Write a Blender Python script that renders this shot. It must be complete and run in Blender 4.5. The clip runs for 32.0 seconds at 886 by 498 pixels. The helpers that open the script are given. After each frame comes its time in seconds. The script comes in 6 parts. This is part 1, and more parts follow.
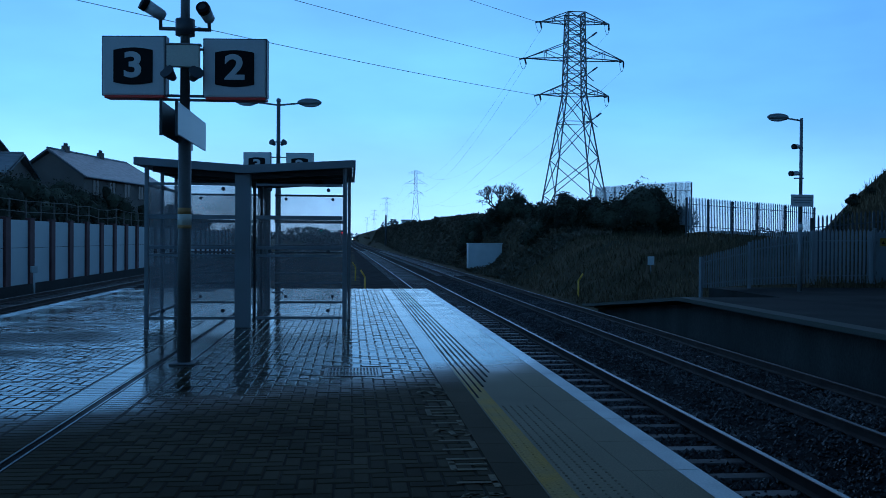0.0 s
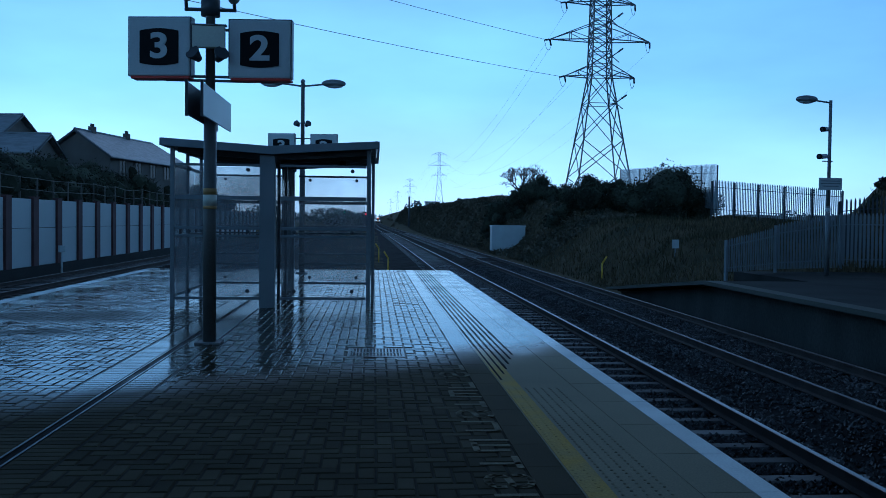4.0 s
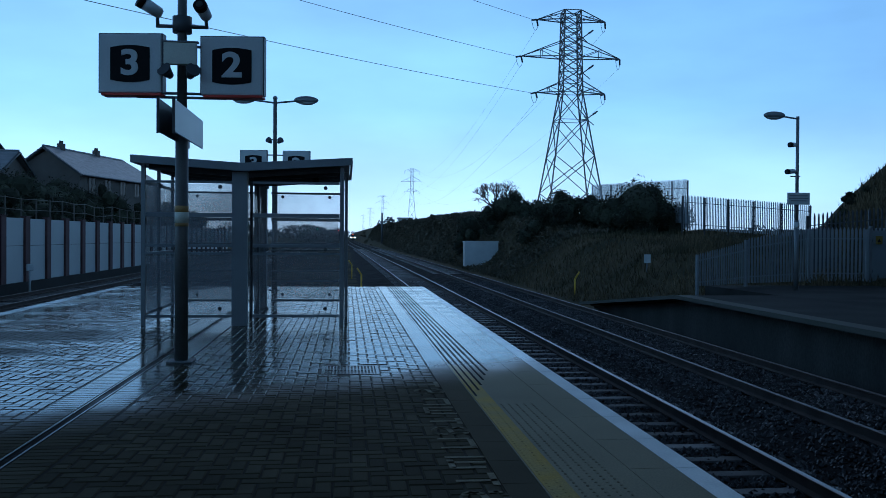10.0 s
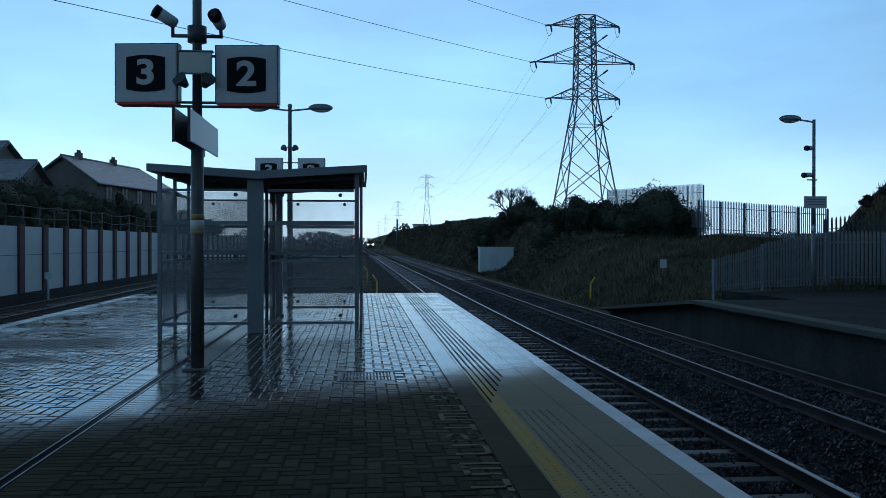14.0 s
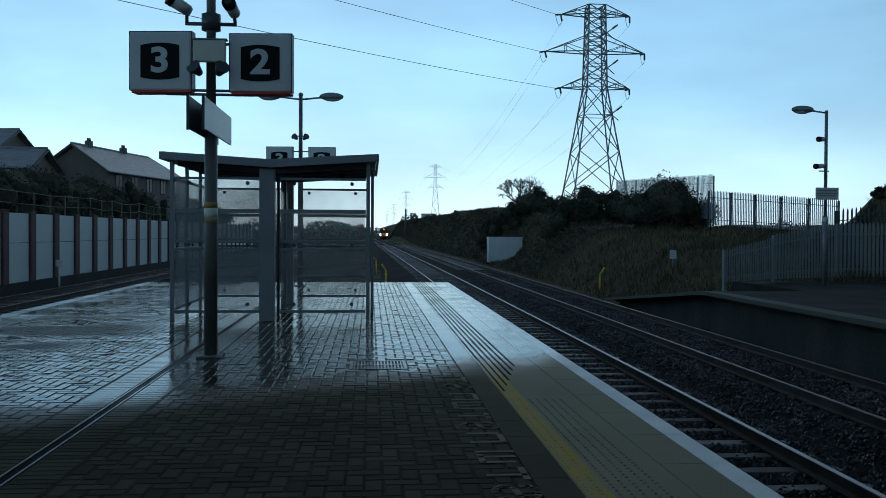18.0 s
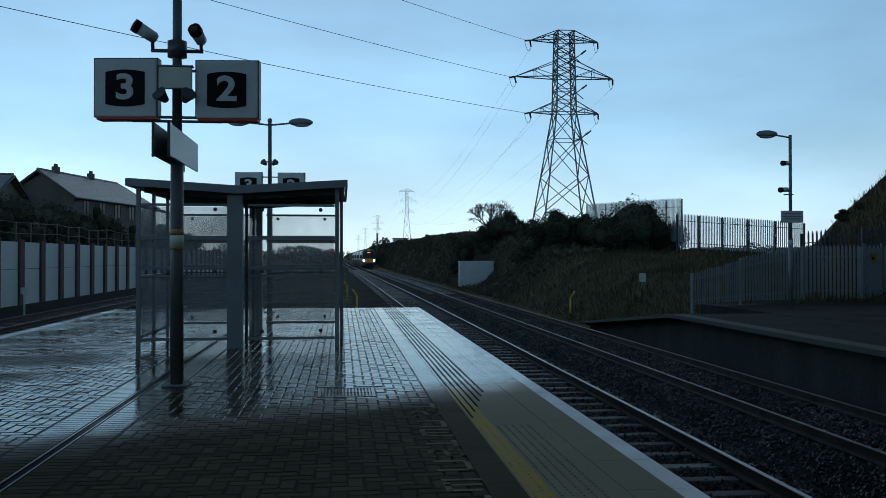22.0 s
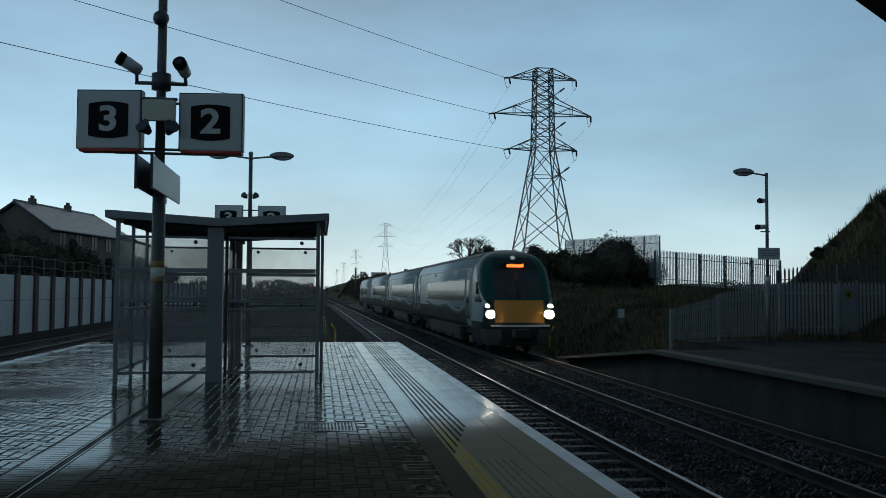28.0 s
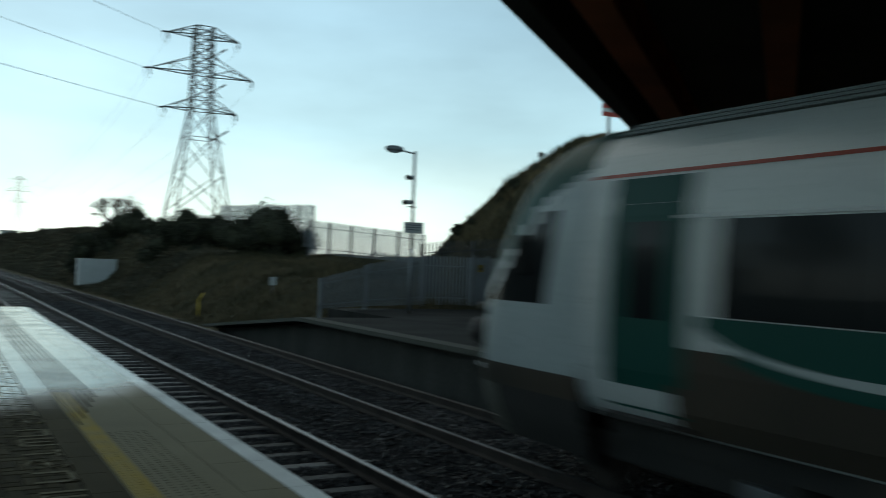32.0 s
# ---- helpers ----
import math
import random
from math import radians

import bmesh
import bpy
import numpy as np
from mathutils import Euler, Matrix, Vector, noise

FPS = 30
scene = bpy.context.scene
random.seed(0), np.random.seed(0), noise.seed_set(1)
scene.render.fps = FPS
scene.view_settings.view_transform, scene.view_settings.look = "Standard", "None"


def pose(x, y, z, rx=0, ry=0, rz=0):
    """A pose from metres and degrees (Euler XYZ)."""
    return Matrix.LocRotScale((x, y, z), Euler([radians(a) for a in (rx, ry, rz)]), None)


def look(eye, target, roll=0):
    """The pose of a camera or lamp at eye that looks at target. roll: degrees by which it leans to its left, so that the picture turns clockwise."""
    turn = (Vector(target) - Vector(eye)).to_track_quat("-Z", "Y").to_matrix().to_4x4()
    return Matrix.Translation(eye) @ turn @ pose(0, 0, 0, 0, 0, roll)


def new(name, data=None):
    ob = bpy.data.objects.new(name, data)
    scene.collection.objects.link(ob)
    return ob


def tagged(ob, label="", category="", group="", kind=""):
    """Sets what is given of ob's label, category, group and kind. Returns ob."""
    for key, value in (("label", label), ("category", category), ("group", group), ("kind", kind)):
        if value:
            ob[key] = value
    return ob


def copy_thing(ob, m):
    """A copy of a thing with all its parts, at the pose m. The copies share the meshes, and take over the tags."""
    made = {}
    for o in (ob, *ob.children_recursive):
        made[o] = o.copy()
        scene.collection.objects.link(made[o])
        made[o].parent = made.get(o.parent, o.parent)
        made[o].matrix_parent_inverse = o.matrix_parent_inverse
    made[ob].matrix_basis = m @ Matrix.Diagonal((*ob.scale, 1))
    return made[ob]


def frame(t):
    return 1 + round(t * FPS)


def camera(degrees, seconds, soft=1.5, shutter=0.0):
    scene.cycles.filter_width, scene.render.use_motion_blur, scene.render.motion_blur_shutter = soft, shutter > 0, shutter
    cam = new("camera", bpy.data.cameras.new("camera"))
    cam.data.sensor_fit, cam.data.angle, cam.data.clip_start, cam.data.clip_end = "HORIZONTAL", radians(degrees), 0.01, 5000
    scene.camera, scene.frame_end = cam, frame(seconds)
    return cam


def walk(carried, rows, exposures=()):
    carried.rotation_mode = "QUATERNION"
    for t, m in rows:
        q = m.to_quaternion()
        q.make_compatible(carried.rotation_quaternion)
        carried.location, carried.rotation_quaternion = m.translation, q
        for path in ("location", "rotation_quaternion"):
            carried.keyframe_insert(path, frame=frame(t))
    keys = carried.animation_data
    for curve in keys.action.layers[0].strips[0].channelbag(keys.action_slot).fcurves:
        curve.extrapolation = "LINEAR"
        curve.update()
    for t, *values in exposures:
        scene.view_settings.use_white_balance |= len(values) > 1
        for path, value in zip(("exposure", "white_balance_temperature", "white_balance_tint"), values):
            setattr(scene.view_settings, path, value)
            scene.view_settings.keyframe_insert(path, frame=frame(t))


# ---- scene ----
cam = camera(52.2, 32.0, soft=0.75, shutter=0.5)
PATH = [
    (0, (0.006, 0.005, 1.600), (2.042, 19.900, 1.378), 0.39),
    (0.5, (0.006, 0.007, 1.602), (2.150, 19.890, 1.379), 1.40),
    (1, (0.007, 0.005, 1.601), (2.088, 19.894, 1.278), 1.29),
    (1.5, (0.006, 0.001, 1.604), (2.098, 19.887, 1.189), 1.13),
    (2, (0.006, 0.006, 1.603), (1.968, 19.903, 1.109), 1.05),
    (2.5, (0.011, 0.000, 1.599), (1.550, 19.934, 1.082), 0.73),
    (4.5, (-0.005, 0.013, 1.597), (1.530, 19.944, 0.954), 0.68),
    (5, (-0.007, 0.011, 1.603), (1.671, 19.932, 1.043), 0.77),
    (5.5, (-0.010, 0.009, 1.599), (1.746, 19.927, 1.158), 1.00),
    (6, (-0.009, 0.007, 1.598), (1.974, 19.906, 1.282), 0.69),
    (6.5, (-0.013, -0.002, 1.609), (2.097, 19.884, 1.308), 0.49),
    (7, (-0.009, 0.007, 1.604), (2.046, 19.899, 1.316), 0.45),
    (7.5, (-0.013, 0.011, 1.604), (2.006, 19.907, 1.303), 0.62),
    (8, (-0.013, 0.005, 1.604), (2.157, 19.884, 1.250), 0.46),
    (8.5, (-0.017, 0.004, 1.605), (2.202, 19.878, 1.285), 0.37),
    (9, (-0.019, 0.003, 1.604), (2.114, 19.887, 1.343), 0.62),
    (9.5, (-0.016, 0.008, 1.601), (2.090, 19.895, 1.326), 0.72),
    (10, (-0.012, 0.014, 1.601), (2.109, 19.900, 1.334), 0.40),
    (10.5, (-0.015, 0.004, 1.600), (2.140, 19.886, 1.362), 0.38),
    (11, (-0.006, 0.005, 1.601), (2.246, 19.876, 1.323), -0.06),
    (11.5, (0.004, -0.005, 1.602), (2.264, 19.864, 1.276), -0.11),
    (12, (0.003, -0.002, 1.601), (2.230, 19.872, 1.346), -0.08),
    (12.5, (0.002, -0.008, 1.605), (2.130, 19.877, 1.351), 0.36),
    (13, (0.000, -0.000, 1.600), (1.894, 19.908, 1.338), 0.40),
    (13.5, (0.004, 0.001, 1.602), (1.802, 19.919, 1.400), 0.30),
    (14, (-0.001, 0.001, 1.604), (1.782, 19.920, 1.470), 0.03),
    (14.5, (0.001, -0.002, 1.596), (1.737, 19.922, 1.448), 0.30),
    (16.5, (-0.004, -0.003, 1.598), (1.726, 19.919, 1.239), 0.76),
    (17, (-0.033, -0.002, 1.605), (1.533, 19.932, 1.201), 0.58),
    (17.5, (-0.057, 0.000, 1.602), (1.445, 19.941, 1.265), 0.65),
    (18, (-0.060, -0.004, 1.595), (1.545, 19.928, 1.236), 0.33),
    (18.5, (-0.062, -0.006, 1.599), (1.784, 19.906, 1.269), 0.76),
    (19, (-0.064, -0.012, 1.596), (2.034, 19.875, 1.274), 0.60),
    (19.5, (-0.056, -0.022, 1.602), (2.209, 19.846, 1.248), 0.46),
    (20, (-0.054, -0.020, 1.604), (2.251, 19.842, 1.167), 0.48),
    (20.5, (-0.046, -0.018, 1.611), (2.089, 19.862, 1.144), 0.90),
    (21, (-0.018, -0.006, 1.611), (2.211, 19.868, 1.435), 1.60),
    (21.5, (-0.003, -0.007, 1.619), (2.264, 19.864, 1.712), 0.74),
    (22, (-0.013, -0.006, 1.617), (2.211, 19.869, 1.793), -0.03),
    (22.5, (-0.040, -0.012, 1.609), (1.999, 19.883, 1.653), 0.21),
    (23, (-0.070, -0.014, 1.599), (2.016, 19.877, 1.538), -0.04),
    (23.5, (-0.089, -0.027, 1.604), (2.214, 19.840, 1.551), 0.41),
    (24, (-0.094, -0.019, 1.610), (2.137, 19.856, 1.654), 0.44),
    (24.5, (-0.080, -0.015, 1.602), (2.126, 19.863, 1.716), 0.55),
    (26.5, (-0.081, -0.026, 1.602), (2.356, 19.824, 1.803), 0.94),
    (27, (-0.084, -0.016, 1.617), (2.317, 19.837, 1.954), 0.53),
    (27.5, (-0.073, -0.012, 1.614), (2.402, 19.820, 2.364), 0.61),
    (28, (-0.063, -0.016, 1.606), (2.627, 19.780, 2.553), 0.32),
    (28.5, (-0.056, -0.024, 1.599), (2.812, 19.755, 2.350), 0.42),
    (29, (-0.052, -0.027, 1.604), (2.837, 19.756, 2.145), 0.15),
    (29.5, (-0.058, -0.024, 1.606), (2.525, 19.804, 2.047), 0.43),
    (30, (-0.064, -0.009, 1.605), (2.159, 19.863, 1.982), 0.92),
    (30.5, (-0.055, -0.006, 1.599), (2.187, 19.866, 1.875), 1.26),
    (31, (-0.031, 0.005, 1.603), (2.715, 19.815, 1.692), 1.41),
    (31.5, (-0.016, 0.020, 1.620), (5.232, 19.319, 1.662), 2.47),
    (31.8, (0.011, -0.010, 1.600), (8.431, 18.129, 1.870), 2.05),
    (32, (0.036, 0.010, 1.590), (9.834, 17.441, 1.991), 2.06),
]
EXPOSURES = [
    (0, 0.03, 4060, 5), (4.5, 0.2, 4310, 6), (9, 0.2, 4600, 8), (13, 0.24, 4880, 7), (17, 0.36, 5600, 2), (19, 0.27, 5600, 2), (24, 0.16, 5750, 6),
    (27, 0.05, 5950, 5), (28.3, -0.05, 6350, 5), (29.5, 0.2, 6550, 4), (31.2, 0.27, 6850, 3), (31.7, 0.5, 7000, 2), (32, 0.64, 7200, 2),
]
walk(cam, [(t, look(eye, target, roll)) for t, eye, target, roll in PATH], EXPOSURES)

# ---------------------------------------------------------------- light
world = bpy.data.worlds.new("dusk_sky")
scene.world = world
world.use_nodes = True


def build_sky():
    nt = world.node_tree
    nt.nodes.clear()
    n, l = nt.nodes.new, nt.links.new
    out, bg = n("ShaderNodeOutputWorld"), n("ShaderNodeBackground")
    sky = n("ShaderNodeTexSky")
    sky.sky_type, sky.sun_disc = "NISHITA", False
    sky.sun_elevation, sky.sun_rotation = radians(34), radians(-8)
    sky.dust_density, sky.ozone_density = 1.0, 3.0
    co, sep = n("ShaderNodeTexCoord"), n("ShaderNodeSeparateXYZ")
    l(co.outputs["Generated"], sep.inputs[0])
    # overcast layer: pale towards the horizon, grey-blue above
    ramp = n("ShaderNodeValToRGB")
    stops = [(0.0, (0.85, 0.97, 1.0)), (0.05, (0.73, 0.93, 1.0)), (0.14, (0.48, 0.74, 0.92)), (0.26, (0.36, 0.58, 0.78)), (0.42, (0.13, 0.21, 0.29)), (1.0, (0.05, 0.075, 0.105))]
    ramp.color_ramp.elements[0].position, ramp.color_ramp.elements[0].color = stops[0][0], (*stops[0][1], 1)
    ramp.color_ramp.elements[1].position, ramp.color_ramp.elements[1].color = stops[-1][0], (*stops[-1][1], 1)
    for p, c in stops[1:-1]:
        e = ramp.color_ramp.elements.new(p)
        e.color = (*c, 1)
    l(sep.outputs[2], ramp.inputs[0])
    # soft cloud banks, stretched along the horizon
    mp, no = n("ShaderNodeMapping"), n("ShaderNodeTexNoise")
    mp.inputs["Scale"].default_value = (1.6, 1.6, 5.0)
    l(co.outputs["Generated"], mp.inputs[0])
    l(mp.outputs[0], no.inputs["Vector"])
    no.inputs["Scale"].default_value, no.inputs["Detail"].default_value, no.inputs["Roughness"].default_value = 1.7, 5.0, 0.5
    rg = n("ShaderNodeMapRange")
    rg.inputs["From Min"].default_value, rg.inputs["From Max"].default_value = 0.3, 0.7
    rg.inputs["To Min"].default_value, rg.inputs["To Max"].default_value = 0.8, 1.17
    l(no.outputs[0], rg.inputs["Value"])
    # the cloud thickens towards the east
    east = n("ShaderNodeMapRange")
    east.inputs["From Min"].default_value, east.inputs["From Max"].default_value = 0.15, 0.6
    east.inputs["To Min"].default_value, east.inputs["To Max"].default_value = 1.0, 0.84
    l(sep.outputs[0], east.inputs["Value"])
    thick = n("ShaderNodeMath")
    thick.operation = "MULTIPLY"
    l(rg.outputs[0], thick.inputs[0])
    l(east.outputs[0], thick.inputs[1])
    mul = n("ShaderNodeVectorMath")
    mul.operation = "SCALE"
    l(ramp.outputs[0], mul.inputs[0])
    l(thick.outputs[0], mul.inputs["Scale"])
    s2 = n("ShaderNodeVectorMath")
    s2.operation = "SCALE"
    s2.inputs["Scale"].default_value = 0.05
    l(sky.outputs[0], s2.inputs[0])
    mix = n("ShaderNodeMix")
    mix.data_type = "RGBA"
    mix.inputs[0].default_value = 0.82
    l(s2.outputs[0], mix.inputs[6])
    l(mul.outputs[0], mix.inputs[7])
    l(mix.outputs[2], bg.inputs[0])
    bg.inputs[1].default_value = 0.95
    l(bg.outputs[0], out.inputs[0])


build_sky()
sun_data = bpy.data.lights.new("low_sun", "SUN")
sun_data.energy, sun_data.angle, sun_data.color = 0.12, radians(40), (1.0, 0.95, 0.88)
sun = new("low_sun", sun_data)
sun.matrix_world = look((0, 0, 50), (-14, -100, -18))

# ---------------------------------------------------------------- materials


def mat(name, base, rough=0.7, metal=0.0, vary=0.25, scale=6.0, bump=0.0, fine=60.0, tint=None, random_by="", wet=None, gloss=0.5, spec=0.5, stretch=(1, 1, 1)):
    """A surface with two scales of variation. vary: how far its colour strays; tint: a second colour in large stains;
    random_by: 'object' or 'island' for piece-by-piece variation; wet: lower roughness in patches (amount 0 to 1)."""
    m = bpy.data.materials.new(name)
    m.use_nodes = True
    nt = m.node_tree
    n, l = nt.nodes.new, nt.links.new
    b = nt.nodes["Principled BSDF"]
    b.inputs["Metallic"].default_value = metal
    b.inputs["Specular IOR Level"].default_value = spec
    co, mp = n("ShaderNodeTexCoord"), n("ShaderNodeMapping")
    mp.inputs["Scale"].default_value = stretch
    geo = n("ShaderNodeNewGeometry")
    l(geo.outputs["Position"] if random_by or wet else co.outputs["Object"], mp.inputs[0])
    big, small = n("ShaderNodeTexNoise"), n("ShaderNodeTexNoise")
    big.inputs["Scale"].default_value, big.inputs["Detail"].default_value = scale * 0.25, 4.0
    small.inputs["Scale"].default_value, small.inputs["Detail"].default_value = fine, 3.0
    l(mp.outputs[0], big.inputs["Vector"])
    l(mp.outputs[0], small.inputs["Vector"])
    mix = n("ShaderNodeMix")
    mix.data_type = "RGBA"
    mix.inputs[6].default_value = (*[c * (1 - vary) for c in base], 1)
    second = tint or [min(1.0, c * (1 + vary)) for c in base]
    mix.inputs[7].default_value = (*second, 1)
    r1 = n("ShaderNodeMapRange")
    r1.inputs["From Min"].default_value, r1.inputs["From Max"].default_value = 0.32, 0.68
    l(big.outputs[0], r1.inputs["Value"])
    l(r1.outputs[0], mix.inputs[0])
    grain = n("ShaderNodeMapRange")
    grain.inputs["From Min"].default_value, grain.inputs["From Max"].default_value = 0.3, 0.7
    grain.inputs["To Min"].default_value, grain.inputs["To Max"].default_value = 1 - vary * 0.6, 1 + vary * 0.6
    l(small.outputs[0], grain.inputs["Value"])
    last = grain.outputs[0]
    if random_by:
        if random_by == "object":
            info = n("ShaderNodeObjectInfo")
            rnd = info.outputs["Random"]
        else:
            rnd = geo.outputs["Random Per Island"]
        rr = n("ShaderNodeMapRange")
        rr.inputs["To Min"].default_value, rr.inputs["To Max"].default_value = 1 - vary * 1.2, 1 + vary * 1.2
        l(rnd, rr.inputs["Value"])
        mm = n("ShaderNodeMath")
        mm.operation = "MULTIPLY"
        l(last, mm.inputs[0])
        l(rr.outputs[0], mm.inputs[1])
        last = mm.outputs[0]
    sc = n("ShaderNodeVectorMath")
    sc.operation = "SCALE"
    l(mix.outputs[2], sc.inputs[0])
    l(last, sc.inputs["Scale"])
    l(sc.outputs[0], b.inputs["Base Color"])
    rv = n("ShaderNodeMapRange")
    rv.inputs["From Min"].default_value, rv.inputs["From Max"].default_value = 0.3, 0.7
    rv.inputs["To Min"].default_value, rv.inputs["To Max"].default_value = max(0.02, rough - 0.1), min(1, rough + 0.1)
    l(small.outputs[0], rv.inputs["Value"])
    rough_out = rv.outputs[0]
    if wet:
        # rain lies on the open platform; under the bridge the ground is dry (its edge runs askew to the platform)
        sep = n("ShaderNodeSeparateXYZ")
        l(geo.outputs["Position"], sep.inputs[0])
        line = n("ShaderNodeMath")
        line.operation = "MULTIPLY_ADD"
        line.inputs[1].default_value, line.inputs[2].default_value = -0.66, -9.45
        l(sep.outputs[0], line.inputs[0])
        d = n("ShaderNodeMath")
        d.operation = "ADD"
        l(line.outputs[0], d.inputs[0])
        l(sep.outputs[1], d.inputs[1])
        edge = n("ShaderNodeTexNoise")
        edge.inputs["Scale"].default_value, edge.inputs["Detail"].default_value = 1.3, 4.0
        l(geo.outputs["Position"], edge.inputs["Vector"])
        e2 = n("ShaderNodeMath")
        e2.operation = "MULTIPLY_ADD"
        e2.inputs[1].default_value, e2.inputs[2].default_value = 1.6, -0.8
        l(edge.outputs[0], e2.inputs[0])
        d2 = n("ShaderNodeMath")
        d2.operation = "ADD"
        l(d.outputs[0], d2.inputs[0])
        l(e2.outputs[0], d2.inputs[1])
        mask = n("ShaderNodeMapRange")
        mask.interpolation_type = "SMOOTHSTEP"
        mask.inputs["From Min"].default_value, mask.inputs["From Max"].default_value = -0.9, 1.7
        l(d2.outputs[0], mask.inputs["Value"])
        # thin standing water in patches
        pool = n("ShaderNodeTexNoise")
        pool.inputs["Scale"].default_value, pool.inputs["Detail"].default_value = 0.9, 5.0
        l(geo.outputs["Position"], pool.inputs["Vector"])
        pr = n("ShaderNodeMapRange")
        pr.inputs["From Min"].default_value, pr.inputs["From Max"].default_value = 0.35, 0.65
        pr.inputs["To Min"].default_value, pr.inputs["To Max"].default_value = wet[0], wet[1]
        l(pool.outputs[0], pr.inputs["Value"])
        rm = n("ShaderNodeMix")
        l(mask.outputs[0], rm.inputs[0])
        l(rough_out, rm.inputs[2])
        l(pr.outputs[0], rm.inputs[3])
        rough_out = rm.outputs[0]
        dark = n("ShaderNodeMapRange")
        dark.inputs["To Min"].default_value, dark.inputs["To Max"].default_value = 1.0, 0.6
        l(mask.outputs[0], dark.inputs["Value"])
        sc2 = n("ShaderNodeVectorMath")
        sc2.operation = "SCALE"
        l(sc.outputs[0], sc2.inputs[0])
        l(dark.outputs[0], sc2.inputs["Scale"])
        l(sc2.outputs[0], b.inputs["Base Color"])
        sp = n("ShaderNodeMapRange")
        sp.inputs["To Min"].default_value, sp.inputs["To Max"].default_value = 0.03, gloss
        l(mask.outputs[0], sp.inputs["Value"])
        # dull patches where the film has run off
        spot = n("ShaderNodeTexNoise")
        spot.inputs["Scale"].default_value, spot.inputs["Detail"].default_value = 1.0, 6.0
        shift = n("ShaderNodeMapping")
        shift.inputs["Location"].default_value, shift.inputs["Scale"].default_value = (3.7, 11.3, 0.0), (0.3, 0.55, 1.0)
        l(geo.outputs["Position"], shift.inputs[0])
        l(shift.outputs[0], spot.inputs["Vector"])
        dull = n("ShaderNodeMapRange")
        dull.interpolation_type = "SMOOTHSTEP"
        dull.inputs["From Min"].default_value, dull.inputs["From Max"].default_value = 0.5, 0.62
        l(spot.outputs[0], dull.inputs["Value"])
        # they lie on the uneven far side of the drain
        side = n("ShaderNodeMapRange")
        side.interpolation_type = "SMOOTHSTEP"
        side.inputs["From Min"].default_value, side.inputs["From Max"].default_value = -2.9, -4.4
        l(sep.outputs[0], side.inputs["Value"])
        worn = n("ShaderNodeMath")
        worn.operation = "MULTIPLY"
        l(dull.outputs[0], worn.inputs[0])
        l(side.outputs[0], worn.inputs[1])
        keep = n("ShaderNodeMapRange")
        keep.inputs["To Min"].default_value, keep.inputs["To Max"].default_value = 1.0, 0.45
        l(worn.outputs[0], keep.inputs["Value"])
        less = n("ShaderNodeMath")
        less.operation = "MULTIPLY"
        l(sp.outputs[0], less.inputs[0])
        l(keep.outputs[0], less.inputs[1])
        l(less.outputs[0], b.inputs["Specular IOR Level"])
        dry = n("ShaderNodeMix")
        l(worn.outputs[0], dry.inputs[0])
        l(rough_out, dry.inputs[2])
        dry.inputs[3].default_value = 0.45
        rough_out = dry.outputs[0]
    l(rough_out, b.inputs["Roughness"])
    if bump:
        bp = n("ShaderNodeBump")
        bp.inputs["Strength"].default_value, bp.inputs["Distance"].default_value = bump, 0.01
        l(small.outputs[0], bp.inputs["Height"])
        if wet:
            # the water film levels the grain
            level = n("ShaderNodeMapRange")
            level.inputs["To Min"].default_value, level.inputs["To Max"].default_value = bump, bump * 0.2
            l(mask.outputs[0], level.inputs["Value"])
            l(level.outputs[0], bp.inputs["Strength"])
        l(bp.outputs[0], b.inputs["Normal"])
    return m


def glow(name, color, strength):
    m = bpy.data.materials.new(name)
    m.use_nodes = True
    b = m.node_tree.nodes["Principled BSDF"]
    b.inputs["Base Color"].default_value = (*[0.3 * c for c in color], 1)
    b.inputs["Emission Color"].default_value = (*color, 1)
    b.inputs["Emission Strength"].default_value = strength
    return m


def glass(name, color, rough=0.02, clear=0.8):
    """A pane: partly see-through, with gloss and a film of dirt."""
    m = bpy.data.materials.new(name)
    m.use_nodes = True
    nt = m.node_tree
    n, l = nt.nodes.new, nt.links.new
    b = nt.nodes["Principled BSDF"]
    b.inputs["Base Color"].default_value = (*color, 1)
    b.inputs["Roughness"].default_value = rough
    tr, mx, no, co = n("ShaderNodeBsdfTransparent"), n("ShaderNodeMixShader"), n("ShaderNodeTexNoise"), n("ShaderNodeTexCoord")
    no.inputs["Scale"].default_value, no.inputs["Detail"].default_value = 1.8, 5.0
    l(co.outputs["Object"], no.inputs["Vector"])
    r = n("ShaderNodeMapRange")
    r.inputs["From Min"].default_value, r.inputs["From Max"].default_value = 0.3, 0.7
    r.inputs["To Min"].default_value, r.inputs["To Max"].default_value = clear - 0.06, clear + 0.06
    l(no.outputs[0], r.inputs["Value"])
    l(r.outputs[0], mx.inputs[0])
    l(b.outputs[0], mx.inputs[1])
    l(tr.outputs[0], mx.inputs[2])
    l(mx.outputs[0], nt.nodes["Material Output"].inputs[0])
    return m


